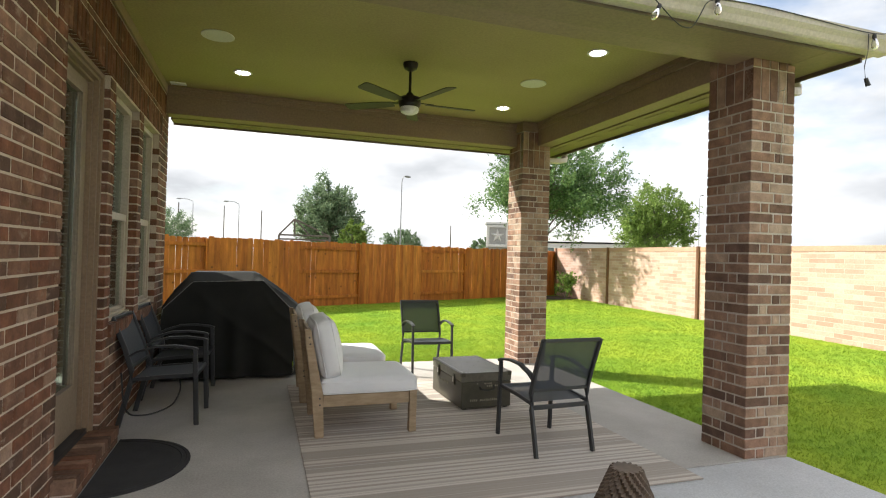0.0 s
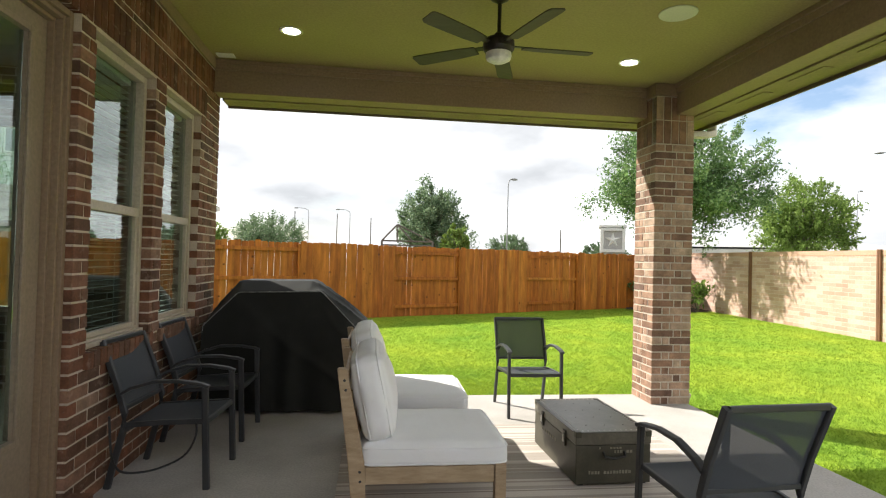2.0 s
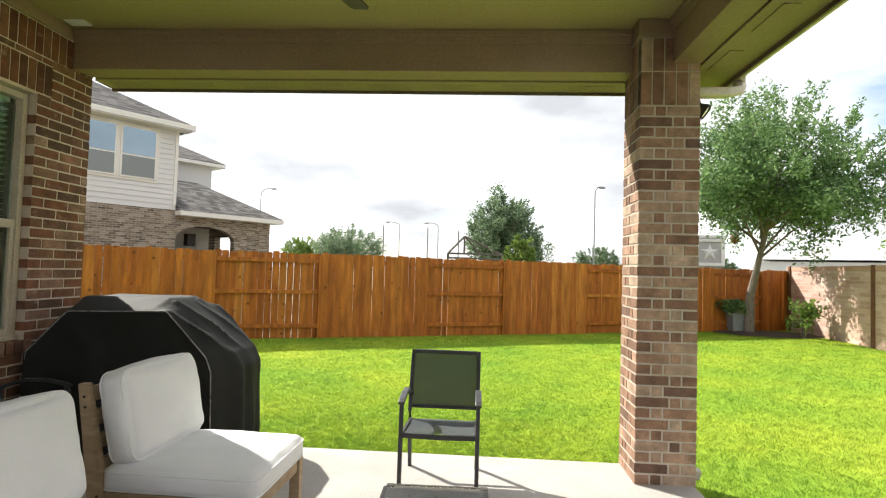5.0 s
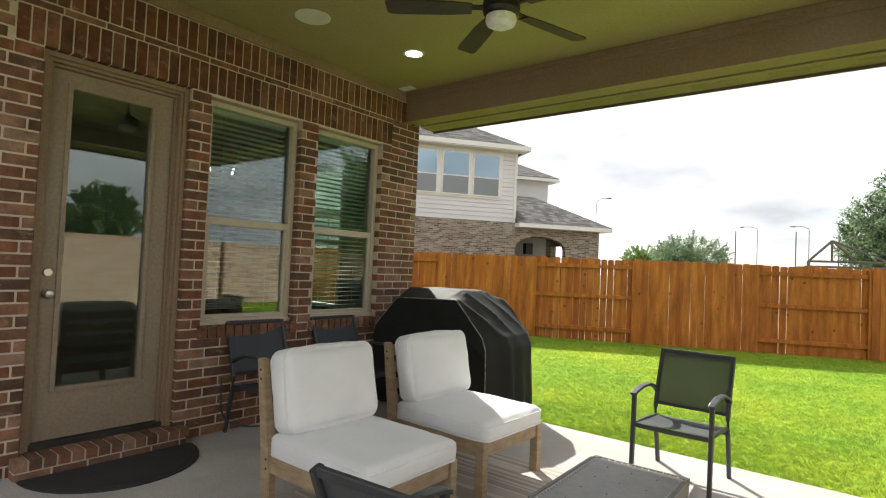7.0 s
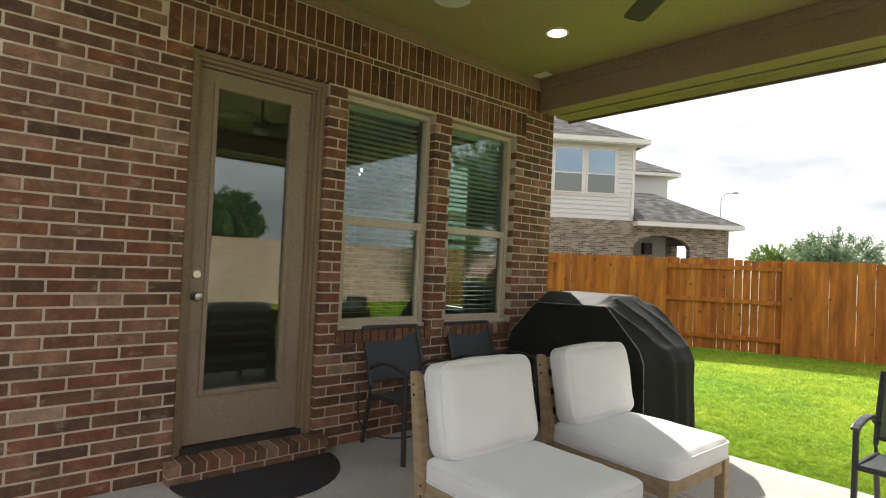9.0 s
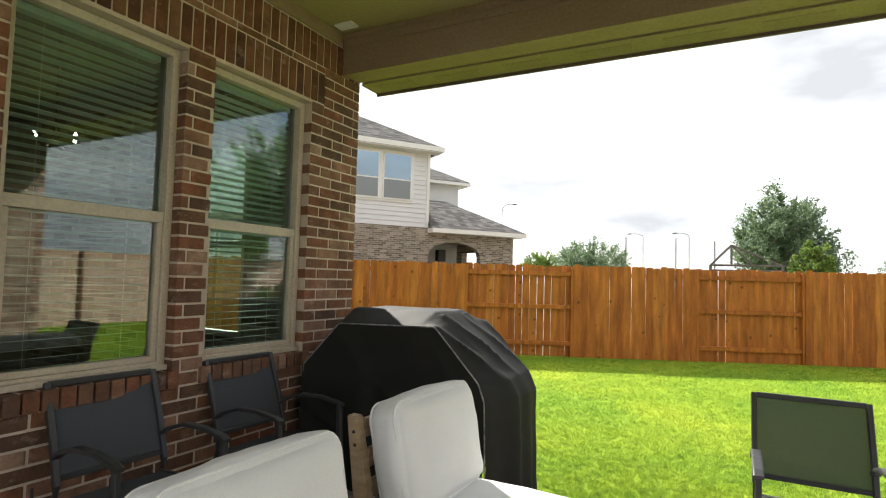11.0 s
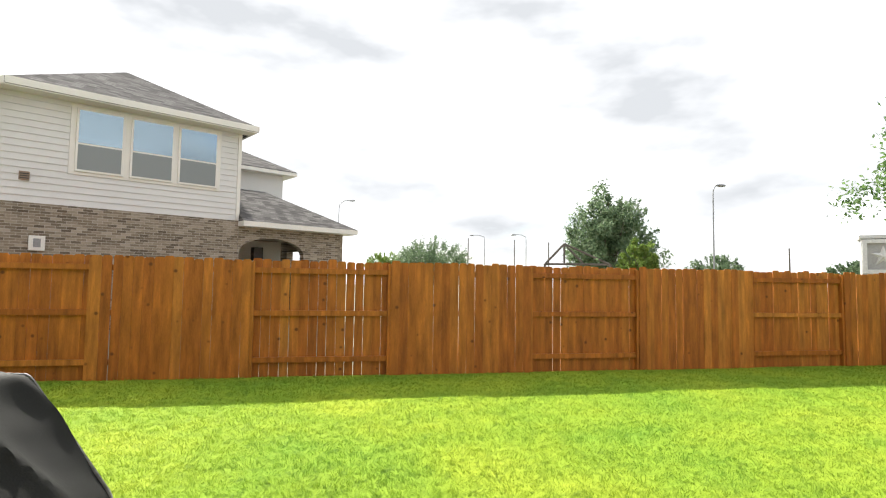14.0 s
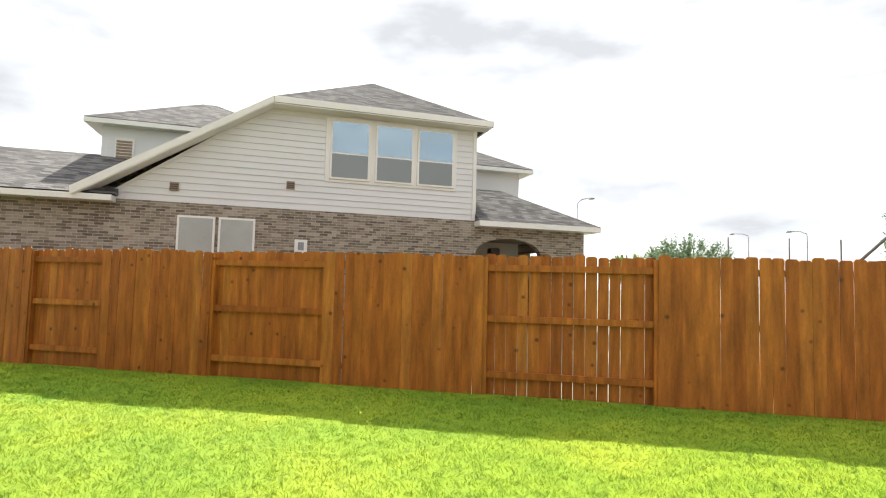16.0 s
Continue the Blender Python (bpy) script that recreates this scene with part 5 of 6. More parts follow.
def cable():
    bm = bmesh.new()
    pts = [(-0.86, 4.75, 0.45), (-0.84, 4.74, 0.20), (-0.80, 4.78, 0.10), (-0.66, 4.90, 0.07), (-0.52, 5.05, 0.10), (-0.47, 5.12, 0.22), (-0.50, 5.16, 0.34), (-0.58, 5.2, 0.37)]
    fine = []
    for i in range(len(pts) - 1):
        for k in range(6):
            fine.append(Vector(pts[i]).lerp(Vector(pts[i + 1]), k / 6))
    for _ in range(6):
        fine = [fine[0]] + [(a + b * 2 + c) / 4 for a, b, c in zip(fine, fine[1:], fine[2:])] + [fine[-1]]
    sweep(bm, fine, 0.007, seg=8)
    tagged(part("power_cable", bm, M_DARK), "black cable looped under the chair by the wall", "cable")


cable()


def basket():
    w = thing("wicker_basket", "brown woven wicker basket with a tapering top", "basket", pose(1.66, 1.87, 0.0) @ Matrix.Diagonal((1.05, 1.05, 1.1, 1)))
    bm = bmesh.new()
    seg, rows = 60, 44
    prof = []
    for j in range(rows + 1):
        t = j / rows
        z = 0.50 * t
        r = 0.185 * (0.82 + 0.18 * min(1, t / 0.35)) * (1 - 0.68 * max(0, (t - 0.35) / 0.65) ** 1.15)
        prof.append((r, z))
    rings = []
    for j, (r, z) in enumerate(prof):
        ring = []
        for k in range(seg):
            a = 2 * math.pi * k / seg
            rr = r + 0.007 * (1 if ((k + j) // 2) % 2 else -1)
            ring.append(bm.verts.new((rr * math.cos(a), rr * math.sin(a), z)))
        rings.append(ring)
    for a, b in zip(rings, rings[1:]):
        for k in range(seg):
            bm.faces.new((a[k], a[(k + 1) % seg], b[(k + 1) % seg], b[k]))
    bm.faces.new(rings[0][::-1])
    bm.faces.new(rings[-1])
    part("weave", bm, M_WICKER, w)


basket()


def flood_light():
    m = Matrix.Translation((4.0, 6.88, BEAM - 0.25)) @ pose(0, 0, 0, 0, 125, -25)
    f = thing("flood_light", "dark outdoor flood lamp head under the eave beside the downspout", "lamp", m)
    bm = bmesh.new()
    lathe(bm, [(0.0, -0.09), (0.028, -0.085), (0.034, -0.04), (0.058, 0.03), (0.062, 0.05), (0.056, 0.05), (0.05, 0.03)], 24)
    part("housing", bm, M_DARK, f, smooth=True)
    bm = bmesh.new()
    lathe(bm, [(0.0, 0.046), (0.03, 0.044), (0.054, 0.036)], 24)
    part("lens", bm, M_FROST, f, "white frosted lens", smooth=True)
    bm = bmesh.new()
    inv = m.inverted()
    rod(bm, inv @ Vector((3.99, 6.87, BEAM - 0.22)), inv @ Vector((3.96, 6.9, BEAM - 0.008)), 0.012, seg=10)
    part("arm", bm, M_DARK, f)


flood_light()

# ---------- string lights, small fittings ----------


def string_lights():
    s = thing("string_lights", "string of clear glass bulbs on a dark wire along the gutter", "string lights")
    bm = bmesh.new()
    pts = [(2.20, 2.56, 3.06), (2.335, 2.55, 2.955), (2.42, 2.55, 2.89), (2.49, 2.55, 2.85), (2.57, 2.55, 2.85), (2.63, 2.55, 2.94), (2.70, 2.555, 3.07), (3.2, 2.55, 3.085), (4.12, 2.55, 3.05), (4.30, 2.53, 3.08)]
    fine = []
    for a, b in zip(pts, pts[1:]):
        for k in range(6):
            fine.append(Vector(a).lerp(Vector(b), k / 6))
    for _ in range(5):
        fine = [fine[0]] + [(a + 2 * b + c) / 4 for a, b, c in zip(fine, fine[1:], fine[2:])] + [fine[-1]]
    sweep(bm, fine, 0.0035, seg=6)
    part("wire", bm, M_DARK, s)
    bm = bmesh.new()
    sweep(bm, [(4.08, 2.55, 3.05), (4.07, 2.545, 2.93), (4.045, 2.55, 2.82), (4.055, 2.55, 2.74)], 0.003, seg=6)
    part("tail_wire", bm, M_DARK, s)
    bm = bmesh.new()
    rod(bm, (4.06, 2.55, 2.74), (4.085, 2.55, 2.69), 0.012, 0.016, 10)
    part("plug", bm, M_DARK, s)
    for (x, y, z), tilt in (((2.335, 2.55, 2.955), -28), ((2.76, 2.55, 3.07), 4), ((4.12, 2.54, 3.05), 6)):
        m = pose(x, y, z, 0, -tilt, 0)
        bm = bmesh.new()
        lathe(bm, [(0.011, 0.0), (0.013, -0.012), (0.013, -0.032)], 14, m)
        so = part("socket", bm, M_DARK, s)
        bm = bmesh.new()
        lathe(bm, [(0.011, -0.032), (0.018, -0.048), (0.023, -0.068), (0.021, -0.088), (0.011, -0.103), (0.002, -0.106)], 18, m)
        part("bulb", bm, M_BULBGLASS, so, "clear unlit glass bulb", smooth=True)
    # cord tied to the column
    c = thing("hanging_cord", "thin pale cord hanging from a hook on the column", "cord")
    bm = bmesh.new()
    sweep(bm, [(3.83, 3.015, 2.75), (3.83, 2.975, 2.75), (3.83, 2.97, 2.77)], 0.004, seg=6)
    part("hook", bm, M_STEEL, c)
    bm = bmesh.new()
    sweep(bm, [(3.83, 2.98, 2.755), (3.835, 2.99, 2.6), (3.84, 2.995, 2.45), (3.83, 2.998, 2.3), (3.834, 3.0, 2.2)], 0.003, seg=6)
    part("cord", bm, M_GUTTER, c)
    b = thing("cover_plate", "thin white cover plate on the ceiling by the beam", "cover plate")
    part("housing", one_box(-0.86, 6.60, CEIL - 0.012, -0.70, 6.70, CEIL - 0.001, bevel=0.003), M_RING, b)


string_lights()


def chandelier():
    c = thing("chandelier", "lit indoor chandelier seen through the blinds", "chandelier", pose(-2.6, 5.62, 2.3))
    bm = bmesh.new()
    rod(bm, (0, 0, 0), (0, 0, CEIL - 0.15 - 2.3), 0.01, seg=8)
    part("stem", bm, M_BRONZE, c)
    for k in range(4):
        a = 2 * math.pi * k / 4 + 0.3
        x, y = 0.17 * math.cos(a), 0.17 * math.sin(a)
        bm = bmesh.new()
        sweep(bm, [(0, 0, 0.02), (x * 0.5, y * 0.5, -0.03), (x, y, 0.0), (x, y, 0.04)], 0.006, seg=6)
        arm = part("arm", bm, M_BRONZE, c)
        bm = bmesh.new()
        lathe(bm, [(0.006, 0.04), (0.011, 0.055), (0.008, 0.072), (0.003, 0.08)], 10, pose(x, y, 0))
        part("bulb", bm, M_LAMP, arm, "glowing bulb", smooth=True)


chandelier()

# ---------- columns ----------
COURSE = 0.076


def unit_brick():
    bm = bmesh.new()
    vs = bmesh.ops.create_cube(bm, size=1.0)["verts"]
    bmesh.ops.bevel(bm, geom=bm.edges[:], offset=0.03, segments=1, affect="EDGES")
    return bm


def brick_mesh(name, material):
    me = finish(unit_brick(), name)
    me.materials.append(material)
    return me


def lay(me, parent, x0, y0, z0, x1, y1, z1, name="brick"):
    ob = new(name, me)
    ob.matrix_basis = Matrix.Translation(((x0 + x1) / 2, (y0 + y1) / 2, (z0 + z1) / 2)) @ Matrix.Diagonal((x1 - x0, y1 - y0, z1 - z0, 1))
    ob.parent = parent
    return ob


COLUMN_BRICK = brick_mesh("column_brick", M_COLB)


def column(i, x0, y0):
    s, d, j = 0.42, 0.10, 0.013
    rng = random.Random(i)
    bm = bmesh.new()
    box(bm, x0 + 0.005, y0 + 0.005, -0.02, x0 + s - 0.005, y0 + s - 0.005, CEIL - 0.13)
    c = struct("column_%d" % i, bm, M_MORTAR_C, "square brick patio column with pale mortar joints", "column")
    n = 35
    for k in range(n):
        z0 = k * COURSE + 0.004
        z1 = z0 + COURSE - 0.013
        # four runs that wrap round like a pinwheel, turned the other way in every second course
        runs = [(0.0, 0.226), (0.226 + j, s - d - j)]
        for a, b in runs:
            for side in range(4):
                w, v = rng.uniform(-0.002, 0.002), rng.uniform(-0.0015, 0.0015)
                p, q = (a, b) if k % 2 else (s - b, s - a)
                if side == 0:
                    r = (p, w, q, d)
                elif side == 2:
                    r = (s - q, s - d, s - p, s + w)
                elif side == 1:
                    r = (s - d, p, s + w, q)
                else:
                    r = (w, s - q, d, s - p)
                lay(COLUMN_BRICK, c, x0 + r[0], y0 + r[1], z0 + v, x0 + r[2], y0 + r[3], z1 + v)
    for zb, sides in ((n * COURSE + 0.004, 4), (n * COURSE + 0.248, 2)):
        for k in range(5):
            a, b = k * 0.084 + 0.005, (k + 1) * 0.084 - 0.005
            lay(COLUMN_BRICK, c, x0 + a, y0 - 0.001, zb, x0 + b, y0 + 0.08, zb + 0.234)
            if k:
                lay(COLUMN_BRICK, c, x0 - 0.001, y0 + a, zb, x0 + 0.08, y0 + b, zb + 0.234)
            if sides == 4 and k:
                lay(COLUMN_BRICK, c, x0 + s - 0.08, y0 + a, zb, x0 + s + 0.001, y0 + b, zb + 0.234)
    part("cap_trim", one_box(x0 - 0.02, y0 - 0.02, CEIL - 0.13, x0 + s + 0.02, y0 + s + 0.02, CEIL - 0.004, bevel=0.004), M_TRIM, c)


column(1, 3.555, 3.01)
column(2, 3.475, 6.605)

# ---------- trees ----------


def leaf_cloud(name, centres, spread, per, size, material, parent, seed):
    """Many small leaves round the ends of the twigs, as one mesh."""
    rng = np.random.default_rng(seed)
    c = np.repeat(np.asarray(centres), per, axis=0)
    n = len(c)
    p = c + rng.normal(0, 1, (n, 3)) * spread
    a = rng.normal(0, 1, (n, 3))
    a /= np.linalg.norm(a, axis=1)[:, None]
    b = np.cross(a, rng.normal(0, 1, (n, 3)))
    b /= np.linalg.norm(b, axis=1)[:, None]
    ln = size * rng.uniform(0.6, 1.4, (n, 1))
    v = np.empty((n, 4, 3))
    v[:, 0], v[:, 1], v[:, 2], v[:, 3] = p - a * ln, p + b * ln * 0.45, p + a * ln, p - b * ln * 0.45
    me = bpy.data.meshes.new(name)
    idx = np.arange(n * 4).reshape(n, 4)
    me.from_pydata(v.reshape(-1, 3).tolist(), [], idx.tolist())
    me.materials.append(material)
    ob = new(name, me)
    ob.parent = parent
    return ob


def sweep_taper(bm, pts, radii, seg=6):
    """One bent branch that thins from ring to ring."""
    q = Vector((0, 0, 1)).rotation_difference(pts[-1] - pts[0])
    rings = [[bm.verts.new(p + q @ Vector((rad * math.cos(2 * math.pi * k / seg), rad * math.sin(2 * math.pi * k / seg), 0))) for k in range(seg)] for p, rad in zip(pts, radii)]
    for lo, hi in zip(rings, rings[1:]):
        for k in range(seg):
            bm.faces.new((lo[k], lo[(k + 1) % seg], hi[(k + 1) % seg], hi[k]))
    bm.faces.new(rings[0][::-1])
    bm.faces.new(rings[-1])


def tree(label, x, y, trunk_h, centre_z, rx, rz, seed, clumps, per, size, material=None, trunk_r=0.12, lean=(0, 0), spread=None, name="tree"):
    rng = random.Random(seed)
    t = thing(name, label, "tree", pose(x, y, GRASS))
    bm = bmesh.new()
    top = Vector((lean[0], lean[1], centre_z + rz * 0.2))
    pts = [Vector((0, 0, 0)), Vector((0.03, 0.02, trunk_h * 0.5)), Vector((lean[0] * 0.3, lean[1] * 0.3, trunk_h)), top]
    for i in range(len(pts) - 1):
        rod(bm, pts[i], pts[i + 1], trunk_r * (1.15 - 0.27 * i), trunk_r * (1.15 - 0.27 * (i + 1)), 10)
    part("trunk", bm, M_BARK, t, smooth=True)
    centres = []
    for k in range(44):
        a = rng.uniform(0, 2 * math.pi)
        el = rng.uniform(-0.75, 1.0)
        q = math.sqrt(max(0.0, 1 - el * el))
        f = rng.uniform(0.65, 1.08)
        end = Vector((lean[0] + rx * q * f * math.cos(a), lean[1] + rx * q * f * math.sin(a), centre_z + rz * el * f))
        s = pts[2].lerp(top, rng.uniform(0.0, 0.8))
        mid = s.lerp(end, 0.5) + Vector((0, 0, 0.12 * rz))
        bm = bmesh.new()
        sweep_taper(bm, (s, mid, end), (trunk_r * 0.34, trunk_r * 0.2, trunk_r * 0.06))
        part("limb", bm, M_BARK, t, smooth=True)
        m = max(2, clumps // 44)
        for j in range(m):
            w = rng.uniform(0.30, 1.14) ** 0.6
            base = s.lerp(mid, w * 2) if w < 0.5 else mid.lerp(end, w * 2 - 1)
            off = Vector((rng.gauss(0, 1), rng.gauss(0, 1), rng.gauss(0, 0.8))) * rx * 0.17
            centres.append(base + off)
    shoots = []
    bm = bmesh.new()
    for k in range(90):
        a, el = rng.uniform(0, 2 * math.pi), rng.uniform(-0.45, 1.0)
        q = math.sqrt(max(0.0, 1 - el * el))
        foot = Vector((lean[0] + rx * q * 0.86 * math.cos(a), lean[1] + rx * q * 0.86 * math.sin(a), centre_z + rz * el * 0.86))
        way = Vector((q * math.cos(a), q * math.sin(a), max(el, 0.0) + rng.uniform(0.15, 0.8))).normalized() * rng.uniform(0.15, 0.34) * rx
        rod(bm, foot, foot + way, trunk_r * 0.07, trunk_r * 0.02, 4, False)
        shoots += [foot + way * (j / 7) for j in range(8)]
    tagged(part("twigs", bm, M_BARK, t), kind="stuff")
    leaf_cloud("shoot_leaves", [tuple(c) for c in shoots], rx * 0.022, max(10, per // 7), size * 0.8, material or M_LEAF, t, seed + 50)
    leaf_cloud("crown", [tuple(c) for c in centres], spread or rx * 0.075, per, size, material or M_LEAF, t, seed)
    return t


tree("live oak with a full green crown inside the fence corner", 10.13, 19.02, 2.1, 4.35, 2.3, 2.05, 3, 480, 92, 0.055, trunk_r=0.13, lean=(0.4, -0.95), spread=0.165)
tree("dense round oak standing behind the boundary wall", 20.2, 24.3, 1.4, 3.2, 1.9, 2.3, 5, 400, 50, 0.07, M_LEAF_Y, 0.15)
tree("bushy grey-green tree standing behind the wooden fence", 3.6, 29.45, 0.9, 3.0, 1.78, 2.15, 7, 480, 62, 0.066, M_LEAF_G, 0.11)
tree("small light-green sapling beside the larger tree", 3.9, 23.3, 0.8, 1.95, 0.55, 0.85, 8, 130, 60, 0.05, M_LEAF_Y, 0.06)
tree("low wide tree beyond the fence near the street", -6.1, 38.5, 1.0, 2.65, 2.1, 1.3, 9, 220, 75, 0.06, M_LEAF_G)
tree("small yellow-green tree beside the neighbour's house", -14.3, 53.8, 1.2, 2.9, 1.6, 1.1, 10, 120, 60, 0.09, M_LEAF_Y, 0.08)
tree("small distant street tree behind the fence", 10.5, 41.0, 1.2, 2.4, 1.3, 0.8, 12, 100, 50, 0.065, M_LEAF_G, 0.08)
tree("small distant street tree behind the fence", 19.2, 44.0, 1.0, 2.2, 1.6, 0.8, 13, 90, 50, 0.085, M_LEAF_G, 0.08)
tree("distant oak beyond the boundary wall", 34.0, 12.0, 1.4, 2.3, 2.4, 1.5, 15, 120, 40, 0.16, trunk_r=0.15)

# ---------- street furniture and distance ----------


def street_lamp(x, y, h, arm_dir, arm=1.1, k=1.0):
    s = thing("street_lamp", "tall grey metal street lamp with a curved arm", "street lamp", pose(x, y, GRASS), "street lamps beyond the fence")
    bm = bmesh.new()
    rod(bm, (0, 0, 0), (0, 0, h - 0.5), 0.035 * k, 0.022 * k, 10)
    part("pole", bm, M_POLE, s)
    d = Vector((math.cos(arm_dir), math.sin(arm_dir), 0))
    bm = bmesh.new()
    sweep(bm, [Vector((0, 0, h - 0.52)), Vector((0, 0, h - 0.25)) + d * 0.04, Vector((0, 0, h - 0.05)) + d * arm * 0.35, Vector((0, 0, h)) + d * arm * 0.8], 0.022 * k, seg=8)
    part("arm", bm, M_POLE, s)
    bm = bmesh.new()
    bmesh.ops.create_uvsphere(bm, u_segments=14, v_segments=8, radius=1.0, matrix=Matrix.Translation(Vector((0, 0, h - 0.02)) + d * arm) @ Matrix.Rotation(arm_dir, 4, "Z") @ Matrix.Diagonal((0.20 * k, 0.09 * k, 0.055 * k, 1)))
    part("lamp_head", bm, M_POLE, s, smooth=True)


street_lamp(9.75, 38.6, 7.2, 0.4, 0.5, 1.5)
street_lamp(-2.0, 61.3, 6.55, 3.0, 1.3, 1.5)
street_lamp(-7.1, 67.8, 7.1, 3.0, 1.5, 1.5)
street_lamp(-11.3, 36.2, 6.35, 0.3, 0.75)
street_lamp(32.6, 34.4, 6.85, 0.5, 0.7)
street_lamp(23.2, 22.7, 6.75, 2.3, 0.6)


def utility_pole(x, y, h):
    s = thing("utility_pole", "bare dark wooden pole beyond the fence", "pole", pose(x, y, GRASS), "poles beyond the fence")
    bm = bmesh.new()
    rod(bm, (0, 0, 0), (0, 0, h), 0.065, 0.05, 8)
    part("shaft", bm, M_WOODPOLE, s)
    bm = bmesh.new()
    lathe(bm, [(0.055, h), (0.055, h + 0.04), (0.03, h + 0.06)], 8)
    part("pole_cap", bm, M_POLE, s)


for x, y, h in ((-7.38, 58.5, 5.9), (-3.98, 70.7, 6.7), (0.25, 60.0, 5.6), (16.5, 47.0, 4.2)):
    utility_pole(x, y, h)


def star_monument():
    m = Matrix.Translation((13.08, 29.0, GRASS)) @ pose(0, 0, 0, 0, 0, -22)
    s = thing("stone_monument", "pale cast-stone gate pier with a raised star panel", "monument", m)
    part("shaft", one_box(-0.50, -0.50, 0, 0.50, 0.50, 2.05, bevel=0.02), M_STONE, s)
    part("block", one_box(-0.62, -0.62, 2.05, 0.62, 0.62, 3.36, bevel=0.02), M_STONE, s)
    part("cap", one_box(-0.70, -0.70, 3.36, 0.70, 0.70, 3.50, bevel=0.03), M_STONE_LIT, s)
    bm = bmesh.new()
    for a, b, c, d in ((-0.60, -0.46, 2.10, 3.33), (0.46, 0.60, 2.10, 3.33), (-0.46, 0.46, 2.10, 2.24), (-0.46, 0.46, 3.19, 3.33)):
        box(bm, a, -0.72, c, b, -0.621, d, 0.01)
    part("panel_frame", bm, M_STONE_LIT, s)
    bm = bmesh.new()
    pts = []
    for k in range(10):
        r = 0.40 if k % 2 == 0 else 0.155
        a = math.pi / 2 + k * math.pi / 5
        pts.append(Vector((r * math.cos(a), -0.625, 2.72 + r * math.sin(a))))
    hub = bm.verts.new((0, -0.78, 2.72))
    vs = [bm.verts.new(p) for p in pts]
    for k in range(10):
        bm.faces.new((hub, vs[k], vs[(k + 1) % 10]))
    part("star", bm, M_STONE_LIT, s, "raised five-point star")


star_monument()


def timber_truss():
    s = thing("timber_frame", "grey timber truss frame under the tree", "timber frame")
    a, b, c = Vector((1.0, 27.3, GRASS)), Vector((1.72, 27.4, GRASS)), Vector((3.4, 27.4, GRASS))
    z0, z1 = 2.2, 2.98
    up = lambda p, z: Vector((p.x, p.y, z))
    for p in (a, c):
        bm = bmesh.new()
        rod(bm, p, up(p, z0), 0.06, seg=6)
        part("upright", bm, M_WOODPOLE, s)
    for p, q in ((up(a, z0), up(c, z0)), (up(a, z0), up(b, z1)), (up(b, z1), up(c, z0)), (up(b, z0), up(b, z1)), (up(Vector((2.45, 27.4, 0)), z0), up(b, z1)), (up(a, z0 - 0.2), up(c, z0 - 0.2))):
        bm = bmesh.new()
        rod(bm, p, q, 0.045, seg=6)
        part("chord", bm, M_WOODPOLE, s)


timber_truss()


def far_building(x, y, w, d, h, rise, rot):
    b = thing("distant_house", "pale distant house beyond the boundary wall", "house", Matrix.Translation((x, y, GRASS)) @ pose(0, 0, 0, 0, 0, rot), "distant houses")
    part("wall", one_box(-w / 2, -d / 2, 0, w / 2, d / 2, h), M_SIDING, b)
    bm = bmesh.new()
    hip(bm, -w / 2, w / 2, -d / 2, d / 2, h, rise, 0.4)
    part("roof", bm, M_STONE, b)
    for k in (-1, 0, 1):
        w1 = part("window", one_box(k * w / 3.4 - 0.5, -d / 2 - 0.05, h - 1.6, k * w / 3.4 + 0.5, -d / 2 + 0.02, h - 0.4), M_HTRIM, b)
        part("pane", one_box(k * w / 3.4 - 0.42, -d / 2 - 0.06, h - 1.52, k * w / 3.4 + 0.42, -d / 2 - 0.05, h - 0.48), M_SKY_GLASS, w1)


far_building(34, 52, 12, 9, 3.1, 1.2, -35)
far_building(47, 52, 14, 9, 2.9, 1.1, -35)
# houses past the boundary wall, seen in the window glass
far_building(30, -2, 11, 9, 3.0, 2.6, 95)
far_building(30, -16, 11, 9, 3.0, 2.6, 95)
tree("tree beyond the boundary wall mirrored in the windows", 30.5, 15.2, 1.4, 3.5, 1.75, 1.7, 21, 260, 50, 0.13)
tree("tree beyond the boundary wall mirrored in the windows", 20.0, -6.0, 1.4, 3.2, 2.6, 2.0, 22, 200, 50, 0.12)

# ---------- planting by the fence corner ----------


